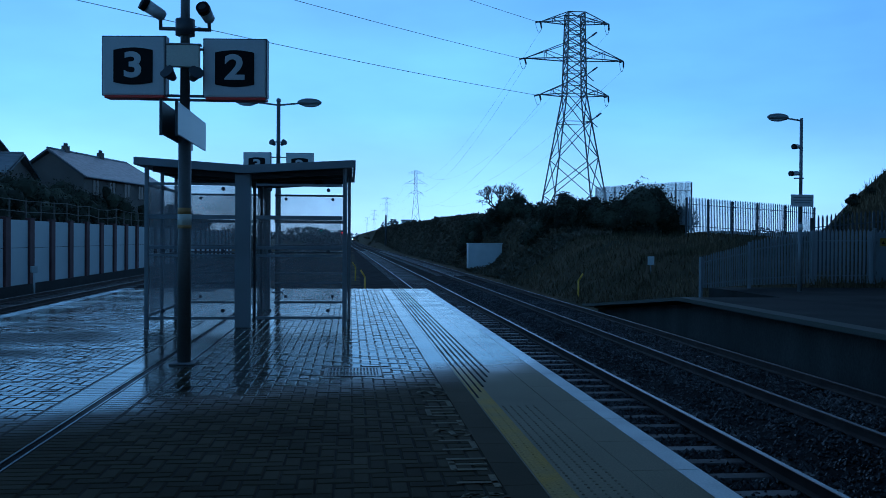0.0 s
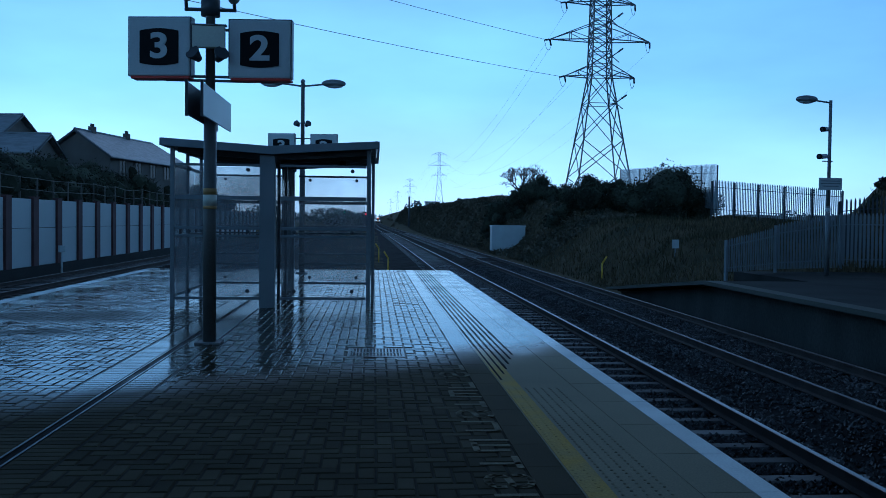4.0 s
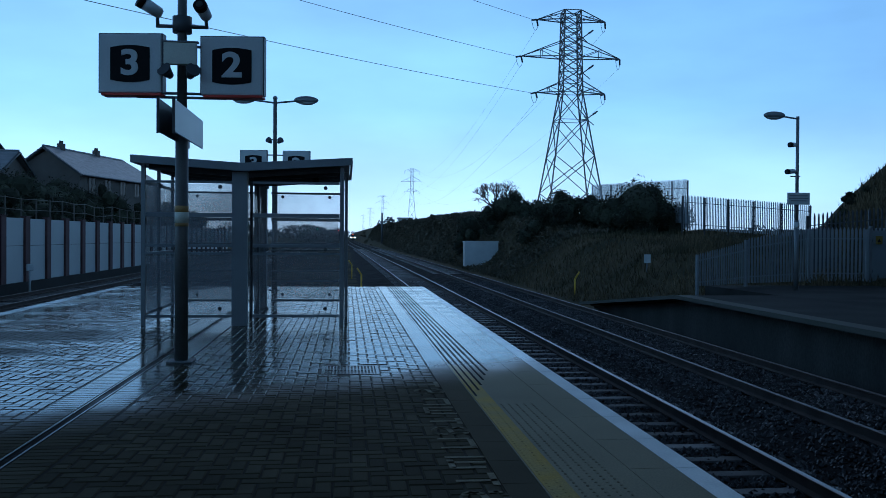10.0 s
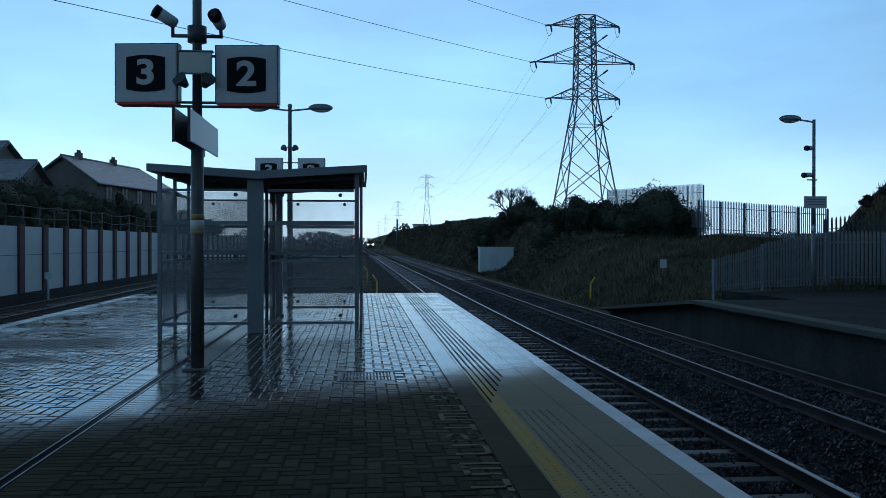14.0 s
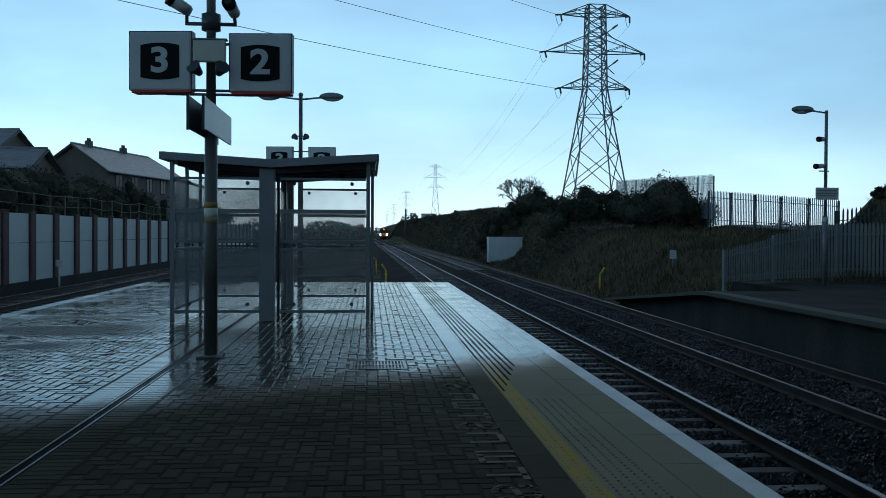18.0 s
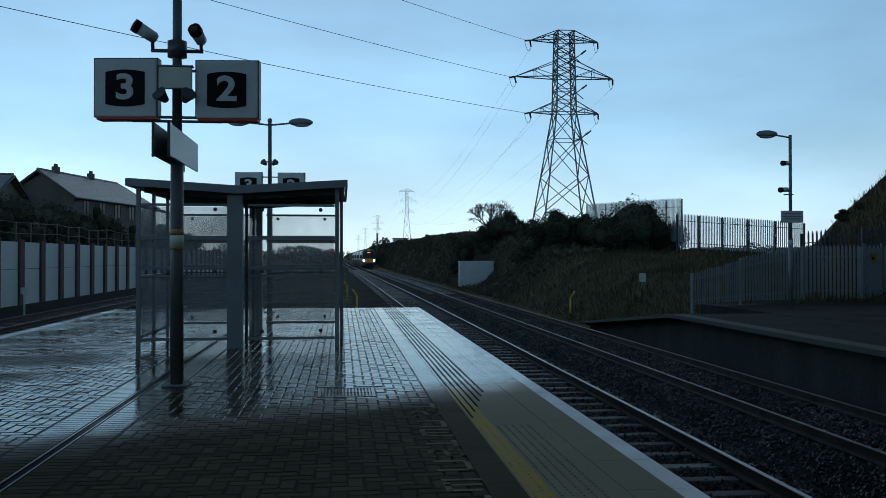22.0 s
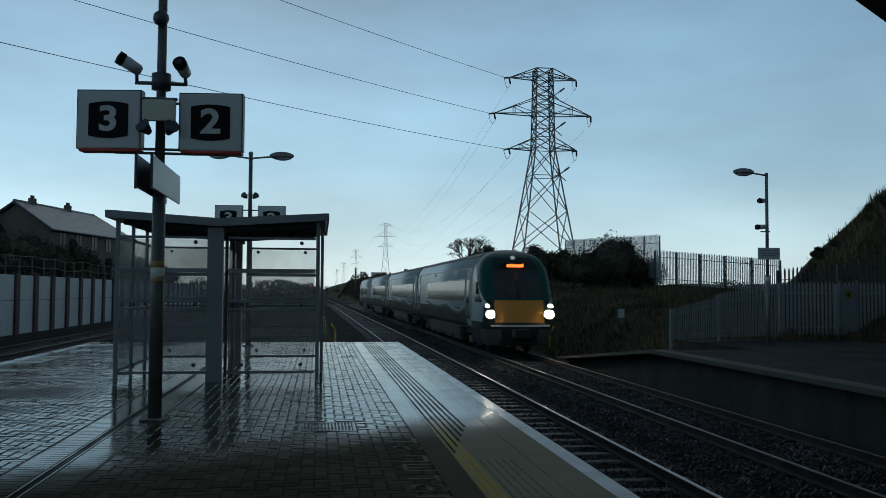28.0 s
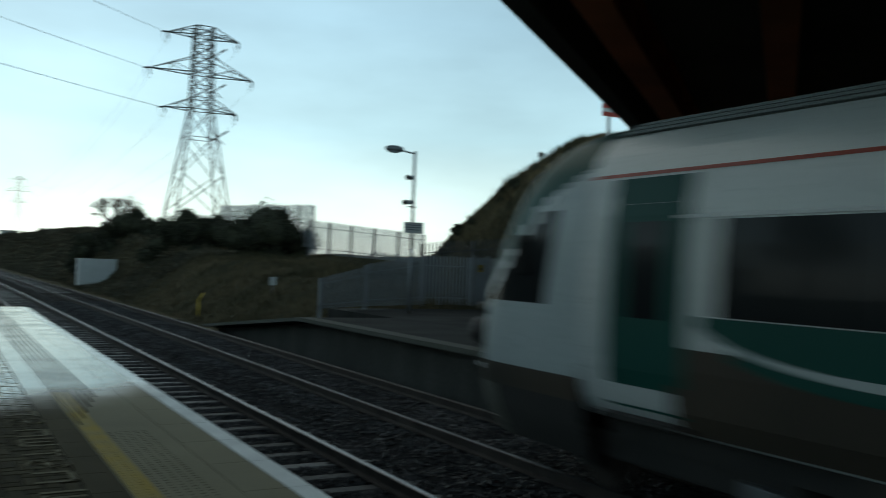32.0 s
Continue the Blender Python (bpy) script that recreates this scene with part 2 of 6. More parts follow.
M = {
    "paver": mat("grey_block_paving", (0.068, 0.06, 0.037), 0.8, vary=0.2, scale=3, bump=0.22, fine=90, random_by="island", wet=(0.03, 0.14), gloss=0.185),
    "paver_one": mat("grey_block_paving_near", (0.068, 0.06, 0.037), 0.8, vary=0.2, scale=3, bump=0.22, fine=90, random_by="object", wet=(0.03, 0.14), gloss=0.185),
    "joint": mat("paving_sand", (0.034, 0.031, 0.023), 0.9, vary=0.3, bump=0.4, random_by="island", wet=(0.3, 0.5), gloss=0.1),
    "coping": mat("concrete_coping", (0.33, 0.295, 0.2), 0.75, vary=0.25, scale=2.5, tint=(0.2, 0.182, 0.125), bump=0.2, fine=70, random_by="island", wet=(0.07, 0.18), gloss=0.25),
    "border": mat("smooth_border_slab", (0.068, 0.06, 0.037), 0.8, vary=0.2, scale=2.5, bump=0.2, fine=70, random_by="island", wet=(0.03, 0.14), gloss=0.185),
    "white_line": mat("worn_white_paint", (0.74, 0.76, 0.74), 0.55, vary=0.12, scale=5, bump=0.2, random_by="island", wet=(0.12, 0.25)),
    "yellow_line": mat("worn_yellow_paint", (0.5, 0.35, 0.07), 0.65, vary=0.35, scale=9, tint=(0.26, 0.21, 0.08), bump=0.3, random_by="island", wet=(0.15, 0.3)),
    "letter": mat("worn_letter_paint", (0.48, 0.43, 0.28), 0.75, vary=0.45, scale=26, tint=(0.2, 0.18, 0.12), random_by="island", wet=(0.15, 0.3), gloss=0.2),
    "groove": mat("groove_dark", (0.012, 0.012, 0.012), 0.85, vary=0.2, random_by="island", wet=(0.4, 0.6), gloss=0.08),
    "far_coping": mat("far_coping_concrete", (0.14, 0.135, 0.115), 0.85, vary=0.25, scale=3, tint=(0.1, 0.1, 0.08), bump=0.4, fine=40, spec=0.1),
    "far_wall": mat("stained_platform_wall", (0.15, 0.145, 0.13), 0.9, vary=0.45, scale=2.5, tint=(0.055, 0.053, 0.048), bump=0.3, fine=30, spec=0.1, stretch=(1, 1.6, 0.5)),
    "far_top": mat("worn_platform_surface", (0.032, 0.032, 0.029), 0.85, vary=0.35, scale=2, bump=0.3, fine=40, spec=0.05),
    "concrete": mat("weathered_concrete", (0.05, 0.049, 0.046), 0.85, vary=0.3, scale=3, tint=(0.028, 0.027, 0.025), bump=0.5, fine=40, spec=0.15),
    "ballast": mat("ballast_stone", (0.034, 0.033, 0.033), 0.9, vary=0.5, scale=3, bump=1.0, fine=22, random_by="island", spec=0.03),
    "stone": mat("ballast_chips", (0.042, 0.04, 0.04), 0.55, vary=0.65, scale=5, fine=30, random_by="island", spec=0.25),
    "iron": mat("wet_cast_iron", (0.03, 0.03, 0.03), 0.35, metal=0.4, vary=0.2, scale=6, random_by="island", wet=(0.15, 0.3), gloss=0.2),
    "rail_steel": mat("rail_head", (0.12, 0.12, 0.125), 0.38, metal=1.0, vary=0.15, scale=8, fine=50),
    "rail_dull": mat("dull_rail_head", (0.07, 0.066, 0.064), 0.5, metal=0.6, vary=0.2, scale=8, spec=0.1),
    "rail_rust": mat("rail_web_rust", (0.04, 0.028, 0.022), 0.9, vary=0.35, scale=8, bump=0.3),
    "sleeper": mat("concrete_sleeper", (0.12, 0.117, 0.112), 0.6, vary=0.4, scale=3, bump=0.3, random_by="object", spec=0.07),
    "galv": mat("galvanised_steel", (0.17, 0.175, 0.18), 0.5, metal=0.3, vary=0.18, scale=5, fine=40),
    "grey_paint": mat("grey_painted_steel", (0.17, 0.185, 0.2), 0.45, vary=0.14, scale=4, fine=50),
    "dark_paint": mat("dark_grey_paint", (0.05, 0.053, 0.058), 0.45, vary=0.2, scale=5),
    "white_paint": mat("white_painted_metal", (0.5, 0.51, 0.5), 0.4, vary=0.08, scale=4),
    "off_white": mat("sign_face_white", (0.5, 0.51, 0.5), 0.4, vary=0.06, scale=3),
    "cream": mat("cream_box", (0.55, 0.55, 0.46), 0.5, vary=0.1),
    "black": mat("black_sign_face", (0.006, 0.006, 0.007), 0.5, vary=0.2, spec=0.1),
    "red": mat("red_trim", (0.42, 0.035, 0.02), 0.5, vary=0.15),
    "yellow": mat("yellow_paint", (0.65, 0.42, 0.03), 0.5, vary=0.2),
    "dull_yellow": mat("faded_yellow_tape", (0.3, 0.19, 0.06), 0.6, vary=0.3, scale=12),
    "pylon": mat("pylon_steel", (0.11, 0.115, 0.115), 0.65, metal=0.2, vary=0.2),
    "wire": mat("power_cable", (0.08, 0.085, 0.09), 0.5, metal=0.3, vary=0.1),
    "grass": mat("bank_grass", (0.07, 0.068, 0.04), 0.95, vary=0.45, scale=0.9, tint=(0.095, 0.075, 0.043), bump=1.0, fine=9, random_by="island", spec=0.03),
    "blade": mat("grass_blades", (0.095, 0.092, 0.05), 0.8, vary=0.5, scale=0.8, tint=(0.15, 0.115, 0.065), random_by="island", spec=0.1),
    "galv_light": mat("dull_zinc_fence", (0.23, 0.242, 0.25), 0.55, vary=0.15, scale=4, fine=40),
    "bush": mat("bramble_leaves", (0.044, 0.046, 0.03), 0.85, vary=0.45, scale=2, random_by="island", spec=0.12),
    # dead winter growth, lightened further so the colour stands for haze along the bank
    "scrub": mat("hazed_bank_scrub", (0.115, 0.11, 0.08), 0.9, vary=0.35, scale=1.2, tint=(0.13, 0.11, 0.075), random_by="island", spec=0.08),
    # pale blue-grey leaves: the haze of distance is painted into this colour
    "hazed_leaf": mat("far_woods_painted_haze", (0.11, 0.118, 0.115), 0.9, vary=0.2, scale=0.3, random_by="island", spec=0.05),
    "bark": mat("bark", (0.06, 0.045, 0.035), 0.9, vary=0.3, bump=0.6),
    "hoarding": mat("pale_wall_panel", (0.58, 0.585, 0.575), 0.75, vary=0.12, scale=1.5, tint=(0.46, 0.46, 0.44), bump=0.15),
    "post_brown": mat("dark_wall_post", (0.075, 0.035, 0.034), 0.8, vary=0.3, bump=0.2),
    "timber": mat("weathered_timber", (0.13, 0.115, 0.095), 0.85, vary=0.3, stretch=(6, 1, 1)),
    "render": mat("house_render", (0.12, 0.105, 0.09), 0.9, vary=0.15, scale=2),
    "brick": mat("house_brick", (0.1, 0.085, 0.075), 0.9, vary=0.25, scale=4),
    "slate": mat("slate_roof", (0.16, 0.165, 0.17), 0.45, vary=0.25, scale=5, bump=0.5, fine=8, stretch=(1, 1, 5)),
    "bridge_steel": mat("weathering_steel", (0.55, 0.15, 0.06), 0.75, vary=0.3, scale=1.5, bump=0.2),
    "bridge_conc": mat("bridge_deck_concrete", (0.12, 0.11, 0.1), 0.85, vary=0.25, scale=1, bump=0.3),
    "train_silver": mat("train_silver_paint", (0.35, 0.378, 0.372), 0.34, metal=0.0, vary=0.1, scale=1.5, fine=20, spec=0.28),
    "train_grey": mat("train_lower_grey", (0.042, 0.038, 0.032), 0.6, vary=0.2, scale=1.5, tint=(0.065, 0.05, 0.038), spec=0.12),
    "train_green": mat("train_dark_green", (0.01, 0.06, 0.048), 0.4, vary=0.12, scale=2, spec=0.12),
    "train_yellow": mat("train_front_yellow", (0.55, 0.21, 0.015), 0.5, vary=0.1, scale=2),
    "train_black": mat("train_window_black", (0.012, 0.013, 0.0135), 0.15, vary=0.2, scale=1, spec=0.12),
    "wave_pale": mat("train_pale_wave", (0.4, 0.42, 0.41), 0.45, vary=0.08, scale=2, spec=0.12),
    "train_hood": mat("train_hood_black_green", (0.01, 0.018, 0.017), 0.3, vary=0.2, scale=1, spec=0.25),
    "windscreen": mat("windscreen_glass", (0.03, 0.032, 0.033), 0.08, vary=0.35, scale=0.8, spec=0.5),
    "train_roof": mat("train_roof_grey", (0.07, 0.09, 0.087), 0.55, metal=0.1, vary=0.15, scale=1),
    "under": mat("underframe_dirt", (0.022, 0.019, 0.017), 0.85, vary=0.35, scale=3, bump=0.3),
    "rubber": mat("gangway_rubber", (0.02, 0.02, 0.02), 0.7, vary=0.2),
    "orange_stripe": mat("train_orange_stripe", (0.32, 0.05, 0.025), 0.45, vary=0.1),
    "lamp_glass": mat("frosted_lamp_bowl", (0.45, 0.47, 0.48), 0.25, vary=0.1),
    "glow_head": glow("headlight_glow", (1.0, 0.84, 0.6), 110.0),
    "glow_marker": glow("marker_light_glow", (1.0, 0.93, 0.8), 40.0),
    "glow_dim": glow("dim_roof_light", (0.8, 0.85, 0.85), 0.35),
    "glow_sign": glow("destination_led", (1.0, 0.13, 0.02), 5.0),
    "glow_red": glow("signal_red", (1.0, 0.02, 0.03), 4.0),
    "glow_green": glow("signal_green", (0.1, 1.0, 0.5), 1.6),
    "pane": glass("shelter_pane", (0.27, 0.265, 0.27), 0.12, 0.78),
    "misted_pane": glass("misted_shelter_pane", (0.27, 0.275, 0.285), 0.2, 0.64),
    "mast_paint": mat("dark_mast_paint", (0.085, 0.083, 0.078), 0.45, vary=0.25, scale=6, fine=40),
}

# ---------------------------------------------------------------- mesh helpers


def mesh_of(name, bm, material):
    me = bpy.data.meshes.new(name)
    bm.normal_update()
    bm.to_mesh(me)
    bm.free()
    mats = material if isinstance(material, (list, tuple)) else [material]
    for m in mats:
        me.materials.append(M[m] if isinstance(m, str) else m)
    return me


def part(name, bm, material, parent, label="", smooth=False, at=None):
    ob = new(name, mesh_of(name, bm, material))
    if smooth:
        for p in ob.data.polygons:
            p.use_smooth = True
    if parent:
        ob.parent = parent
    if at is not None:
        ob.matrix_basis = at
    if label:
        tagged(ob, label)
    return ob


def thing(name, label, category, at=None, group="", kind=""):
    ob = new(name)
    ob.empty_display_size = 0.1
    if at is not None:
        ob.matrix_basis = at
    return tagged(ob, label, category, group, kind)


def solid(name, bm, material, label, category="", group="", kind="", at=None, smooth=False):
    return tagged(part(name, bm, material, None, "", smooth, at), label, category, group, kind)


def B():
    return bmesh.new()


def box(bm, x0, x1, y0, y1, z0, z1, bevel=0.0, index=0, m=None):
    vs = [bm.verts.new((x, y, z)) for x in (x0, x1) for y in (y0, y1) for z in (z0, z1)]
    quads = ((0, 1, 3, 2), (4, 6, 7, 5), (0, 4, 5, 1), (2, 3, 7, 6), (0, 2, 6, 4), (1, 5, 7, 3))
    fs = [bm.faces.new([vs[i] for i in q]) for q in quads]
    for f in fs:
        f.material_index = index
    if bevel:
        es = list({e for f in fs for e in f.edges})
        r = bmesh.ops.bevel(bm, geom=es, offset=bevel, segments=2, profile=0.6, affect="EDGES")
        for f in r["faces"]:
            f.material_index = index
        vs = list({v for f in r["faces"] for v in f.verts} | {v for v in vs if v.is_valid})
    if m is not None:
        bmesh.ops.transform(bm, matrix=m, verts=[v for v in vs if v.is_valid])
    return bm


def rod(bm, a, b, r, r2=None, n=10, index=0, caps=True):
    """A round bar from a to b."""
    a, b = Vector(a), Vector(b)
    r2 = r if r2 is None else r2
    d = (b - a).normalized()
    u = d.orthogonal().normalized()
    v = d.cross(u)
    ra = [bm.verts.new(a + (u * math.cos(2 * math.pi * i / n) + v * math.sin(2 * math.pi * i / n)) * r) for i in range(n)]
    rb = [bm.verts.new(b + (u * math.cos(2 * math.pi * i / n) + v * math.sin(2 * math.pi * i / n)) * r2) for i in range(n)]
    for i in range(n):
        f = bm.faces.new((ra[i], ra[(i + 1) % n], rb[(i + 1) % n], rb[i]))
        f.material_index, f.smooth = index, n > 6
    if caps:
        bm.faces.new(ra[::-1]).material_index = index
        bm.faces.new(rb).material_index = index
    return bm


def bar(bm, a, b, w, index=0):
    """An angle section from a to b, as a slim four-sided bar."""
    return rod(bm, a, b, w * 0.7, n=4, index=index, caps=False)


def ball(bm, c, r, scale=(1, 1, 1), seg=12, index=0):
    m = Matrix.Translation(c) @ Matrix.Diagonal((*[r * s for s in scale], 1))
    res = bmesh.ops.create_uvsphere(bm, u_segments=seg, v_segments=max(6, seg * 2 // 3), radius=1, matrix=m)
    for v in res["verts"]:
        for f in v.link_faces:
            f.material_index, f.smooth = index, True
    return bm


def prism(bm, outline, d0, d1, axis="y", index=0):
    """An outline in two coordinates, drawn out along an axis from d0 to d1."""
    def at(p, d):
        return {"y": (p[0], d, p[1]), "x": (d, p[0], p[1]), "z": (p[0], p[1], d)}[axis]
    a = [bm.verts.new(at(p, d0)) for p in outline]
    b = [bm.verts.new(at(p, d1)) for p in outline]
    k = len(outline)
    fs = [bm.faces.new(a), bm.faces.new(b[::-1])]
    fs += [bm.faces.new((a[i], b[i], b[(i + 1) % k], a[(i + 1) % k])) for i in range(k)]
    for f in fs:
        f.material_index = index
    bmesh.ops.recalc_face_normals(bm, faces=fs)
    return bm


def raw(name, verts, faces, material, smooth=False):
    me = bpy.data.meshes.new(name)
    me.from_pydata(np.asarray(verts, float).tolist(), [], np.asarray(faces, int).tolist())
    me.materials.append(M[material])
    me.update()
    return new(name, me)


def frac(x):
    return x - math.floor(x)


def wob(*p):
    return noise.noise(Vector((*p, 0, 0)[:3]))


# the two running lines bear gently to the west far out
BEND = [(-200, 0), (45, 0), (78, -0.25), (150, -0.95), (180, -1.3), (293, -2.9), (464, -3.65), (834, -4.65), (1600, -6.0)]


def bend(y):
    ys, xs = zip(*BEND)
    return (np.interp(y - 18, ys, xs) + np.interp(y, ys, xs) + np.interp(y + 18, ys, xs)) / 3


EDGE_E, EDGE_W, END_Y, RAIL_Z = 2.45, -7.0, 28.95, -0.9
TRACKS = {"near": 4.02, "far": 7.76, "west": -8.6, "siding": -12.85}

# ---------------------------------------------------------------- ground, tracks, platforms


def step(a, b, v):
    t = min(1.0, max(0.0, (v - a) / (b - a)))
    return t * t * (3 - 2 * t)


def ground_height(x, y):
    z = -1.32
    xb = x - bend(y)
    crest = float(np.interp(y, (28, 34, 50, 65, 85, 115, 380, 900), (0.0, 0.2, 1.3, 2.1, 3.6, 4.6, 6.0, 6.5)))
    east = step(10.0, 16.5, xb) * step(24, 33, y) * (1 - 0.85 * math.exp(-((xb - 12) / 2.4) ** 2 - ((y - 76) / 6) ** 2))
    fall = step(19.5, 28, xb) * step(40, 52, y)
    z += (crest + 1.32) * east * (1 - fall) + 3.45 * fall
    z += 1.9 * math.exp(-((x - 36.2) / 12) ** 2 - ((y - 145) / 12) ** 2)
    # approach embankment of the bridge
    ramp = float(np.interp(x - 0.55 * (y - 40), (21.6, 23.4, 26.9, 31.6, 36.5), (0.0, 2.1, 5.3, 8.2, 9.0)))
    z += ramp * step(33.5, 38, y) * (1 - step(46, 62, y))
    z += 7.5 * step(17.8, 30, x) * (1 - step(30, 36, y)) * step(-25, 8, y)
    west = step(-15.2, -20.5, x)
    z += (3.2 if y < 200 else 2.2) * west
    z += 0.25 * wob(x * 0.2, y * 0.2, 3.1) * (east + west) + 0.12 * wob(x * 0.9, y * 0.9, 7.7) * (east + west)
    return z


def build_ground():
    xs = np.unique(np.r_[np.linspace(-1500, -120, 12), np.linspace(-120, -30, 16), np.linspace(-30, -14, 17), np.linspace(-14, 9.6, 10),
                         np.linspace(9.6, 40, 50), np.linspace(40, 120, 16), np.linspace(120, 1500, 12)])
    ys = np.unique(np.r_[np.linspace(-600, -40, 10), np.linspace(-40, 20, 22), np.linspace(20, 130, 100), np.linspace(130, 420, 50), np.linspace(420, 3000, 30)])
    verts = [(x, y, ground_height(x, y)) for y in ys for x in xs]
    k = len(xs)
    faces = [(j * k + i, j * k + i + 1, (j + 1) * k + i + 1, (j + 1) * k + i) for j in range(len(ys) - 1) for i in range(k - 1)]
    ob = raw("ground", verts, faces, "grass")
    for p in ob.data.polygons:
        p.use_smooth = True
    tagged(ob, "rough grassy ground with a railway bank, wet and dull green-brown", "ground", kind="structure")


build_ground()


def track_line(bm, profile, x, y0, y1, steps, z=RAIL_Z):
    """A profile (across, up) swept along a track that bears with bend()."""
    rows = []
    for s in np.linspace(0, 1, steps):
        y = y0 + (y1 - y0) * s
        c = x + (bend(y) if x > 0 else 0)
        rows.append([bm.verts.new((c + u, y, z + v)) for u, v in profile])
    k = len(profile)
    for a, b in zip(rows, rows[1:]):
        for i in range(k):
            f = bm.faces.new((a[i], a[(i + 1) % k], b[(i + 1) % k], b[i]))
            f.material_index = 1 if profile[i][1] >= -0.012 and profile[(i + 1) % k][1] >= -0.012 else 0
    return bm


RAIL_SHAPE = [(-0.07, -0.17), (-0.07, -0.155), (-0.012, -0.13), (-0.012, -0.04), (-0.036, -0.03), (-0.036, -0.008), (-0.025, 0.0),
              (0.025, 0.0), (0.036, -0.008), (0.036, -0.03), (0.012, -0.04), (0.012, -0.13), (0.07, -0.155), (0.07, -0.17)]


def build_tracks():
    def bed_profile():
        return [(-2.0, -0.45), (-1.45, -0.2), (1.45, -0.2), (2.0, -0.45)]
    for name, x in TRACKS.items():
        heads = ["rail_rust", "rail_steel" if name == "near" else "rail_dull"]
        y1 = 900 if x > 0 else 330
        label = {"near": "running line beside the island platform", "far": "running line beside the far platform",
                 "west": "line on the far side of the island platform", "siding": "outer line beside the boundary wall"}[name]
        tr = thing("railway_track", f"railway track on concrete sleepers, {label}", "railway track", kind="structure")
        for u in (-0.836, 0.836):
            part("rail", track_line(B(), RAIL_SHAPE, x + u, -60, y1, 90), heads, tr, "steel rail with a worn bright head and rusty web")
    # ballast over all beds
    xs = np.r_[np.linspace(-15.4, -7.4, 25), np.linspace(-7.3, 2.6, 6), np.linspace(2.75, 10.6, 36)]
    ys = np.r_[np.linspace(-40, 60, 220), np.linspace(61, 160, 90), np.linspace(165, 900, 70)]
    verts, faces, k = [], [], len(xs)
    for y in ys:
        for x in xs:
            c = x + (bend(y) if x > 2.7 else 0)
            near = min(abs(x - t) for t in TRACKS.values())
            z = RAIL_Z - 0.2 - 0.22 * step(1.35, 2.0, near)
            z -= 0.02 * (1 - step(0.66, 0.82, near)) * (2.75 < x < 6.0)
            z += 0.035 * wob(x * 7, y * 7, 0.3) if y < 70 else 0.03 * wob(x * 3, y, 0.3)
            verts.append((c, y, z))
    for j in range(len(ys) - 1):
        for i in range(k - 1):
            faces.append((j * k + i, j * k + i + 1, (j + 1) * k + i + 1, (j + 1) * k + i))
    ob = raw("ballast", verts, faces, "ballast")
    tagged(ob, "dark wet crushed-stone ballast of the track bed", "ballast", kind="structure")


build_tracks()


def sleeper_mesh():
    bm = B()
    prism(bm, [(-0.13, -0.2), (-0.13, -0.02), (-0.1, 0.0), (0.1, 0.0), (0.13, -0.02), (0.13, -0.2)], -1.3, 1.3, "x")
    return mesh_of("sleeper", bm, "sleeper")


def build_sleepers():
    me = sleeper_mesh()
    for name, x in (("near", TRACKS["near"]), ("far", TRACKS["far"])):
        host = [o for o in bpy.data.objects if o.name.startswith("railway_track")][0 if name == "near" else 1]
        for i in range(92):
            y = 1.5 + 0.7 * i
            ob = new("sleeper", me)
            ob.parent = host
            ob.location = (x + bend(y), y, RAIL_Z - (0.18 if name == "near" else 0.212) + 0.018 * wob(i * 3.1, x))
            ob.rotation_euler = (0, 0, 0.012 * wob(i * 1.7, x, 5))
    rows = B()
    for name, x in TRACKS.items():
        y = 66.0 if x > 0 else 12.0
        while y < 190:
            box(rows, x + bend(y) * (x > 0) - 1.3, x + bend(y) * (x > 0) + 1.3, y - 0.12, y + 0.12, RAIL_Z - 0.36, RAIL_Z - 0.185)
            y += 0.7
    solid("far_sleepers", rows, "sleeper", "rows of concrete sleepers further along the lines", "sleepers", kind="stuff")


build_sleepers()


def build_stones():
    rng = np.random.default_rng(4)
    verts, faces = [], []
    base = np.array([(1, 0, 0), (0, 1, 0), (-1, 0, 0), (0, -1, 0), (0, 0, 0.8), (0, 0, -0.6)], float)
    tri = [(0, 1, 4), (1, 2, 4), (2, 3, 4), (3, 0, 4), (1, 0, 5), (2, 1, 5), (3, 2, 5), (0, 3, 5)]
    for i in range(60000):
        y = 5 + 50 * rng.random() ** 1.7
        x = rng.uniform(2.75, 9.3)
        near = min(abs(x - t) for t in TRACKS.values())
        z = RAIL_Z - 0.2 - 0.22 * step(1.35, 2.0, near)
        if near < 1.28 and abs(frac((y - 1.5) / 0.7 + 0.5) - 0.5) < 0.2 and rng.random() < (0.9 if x < 6 and near < 0.75 else 0.3):
            continue
        r = rng.uniform(0.02, 0.05)
        p = base * r * rng.uniform(0.6, 1.3, (6, 3))
        a = rng.uniform(0, 6.3)
        rot = np.array([[math.cos(a), -math.sin(a), 0], [math.sin(a), math.cos(a), 0], [0, 0, 1]])
        k = len(verts)
        verts.extend(p @ rot.T + (x + bend(y), y, z + 0.012))
        faces.extend([(a_ + k, b_ + k, c_ + k) for a_, b_, c_ in tri])
    ob = raw("ballast_stones", verts, faces, "stone")
    tagged(ob, "loose wet grey ballast stones between the rails", "ballast", kind="stuff")


build_stones()


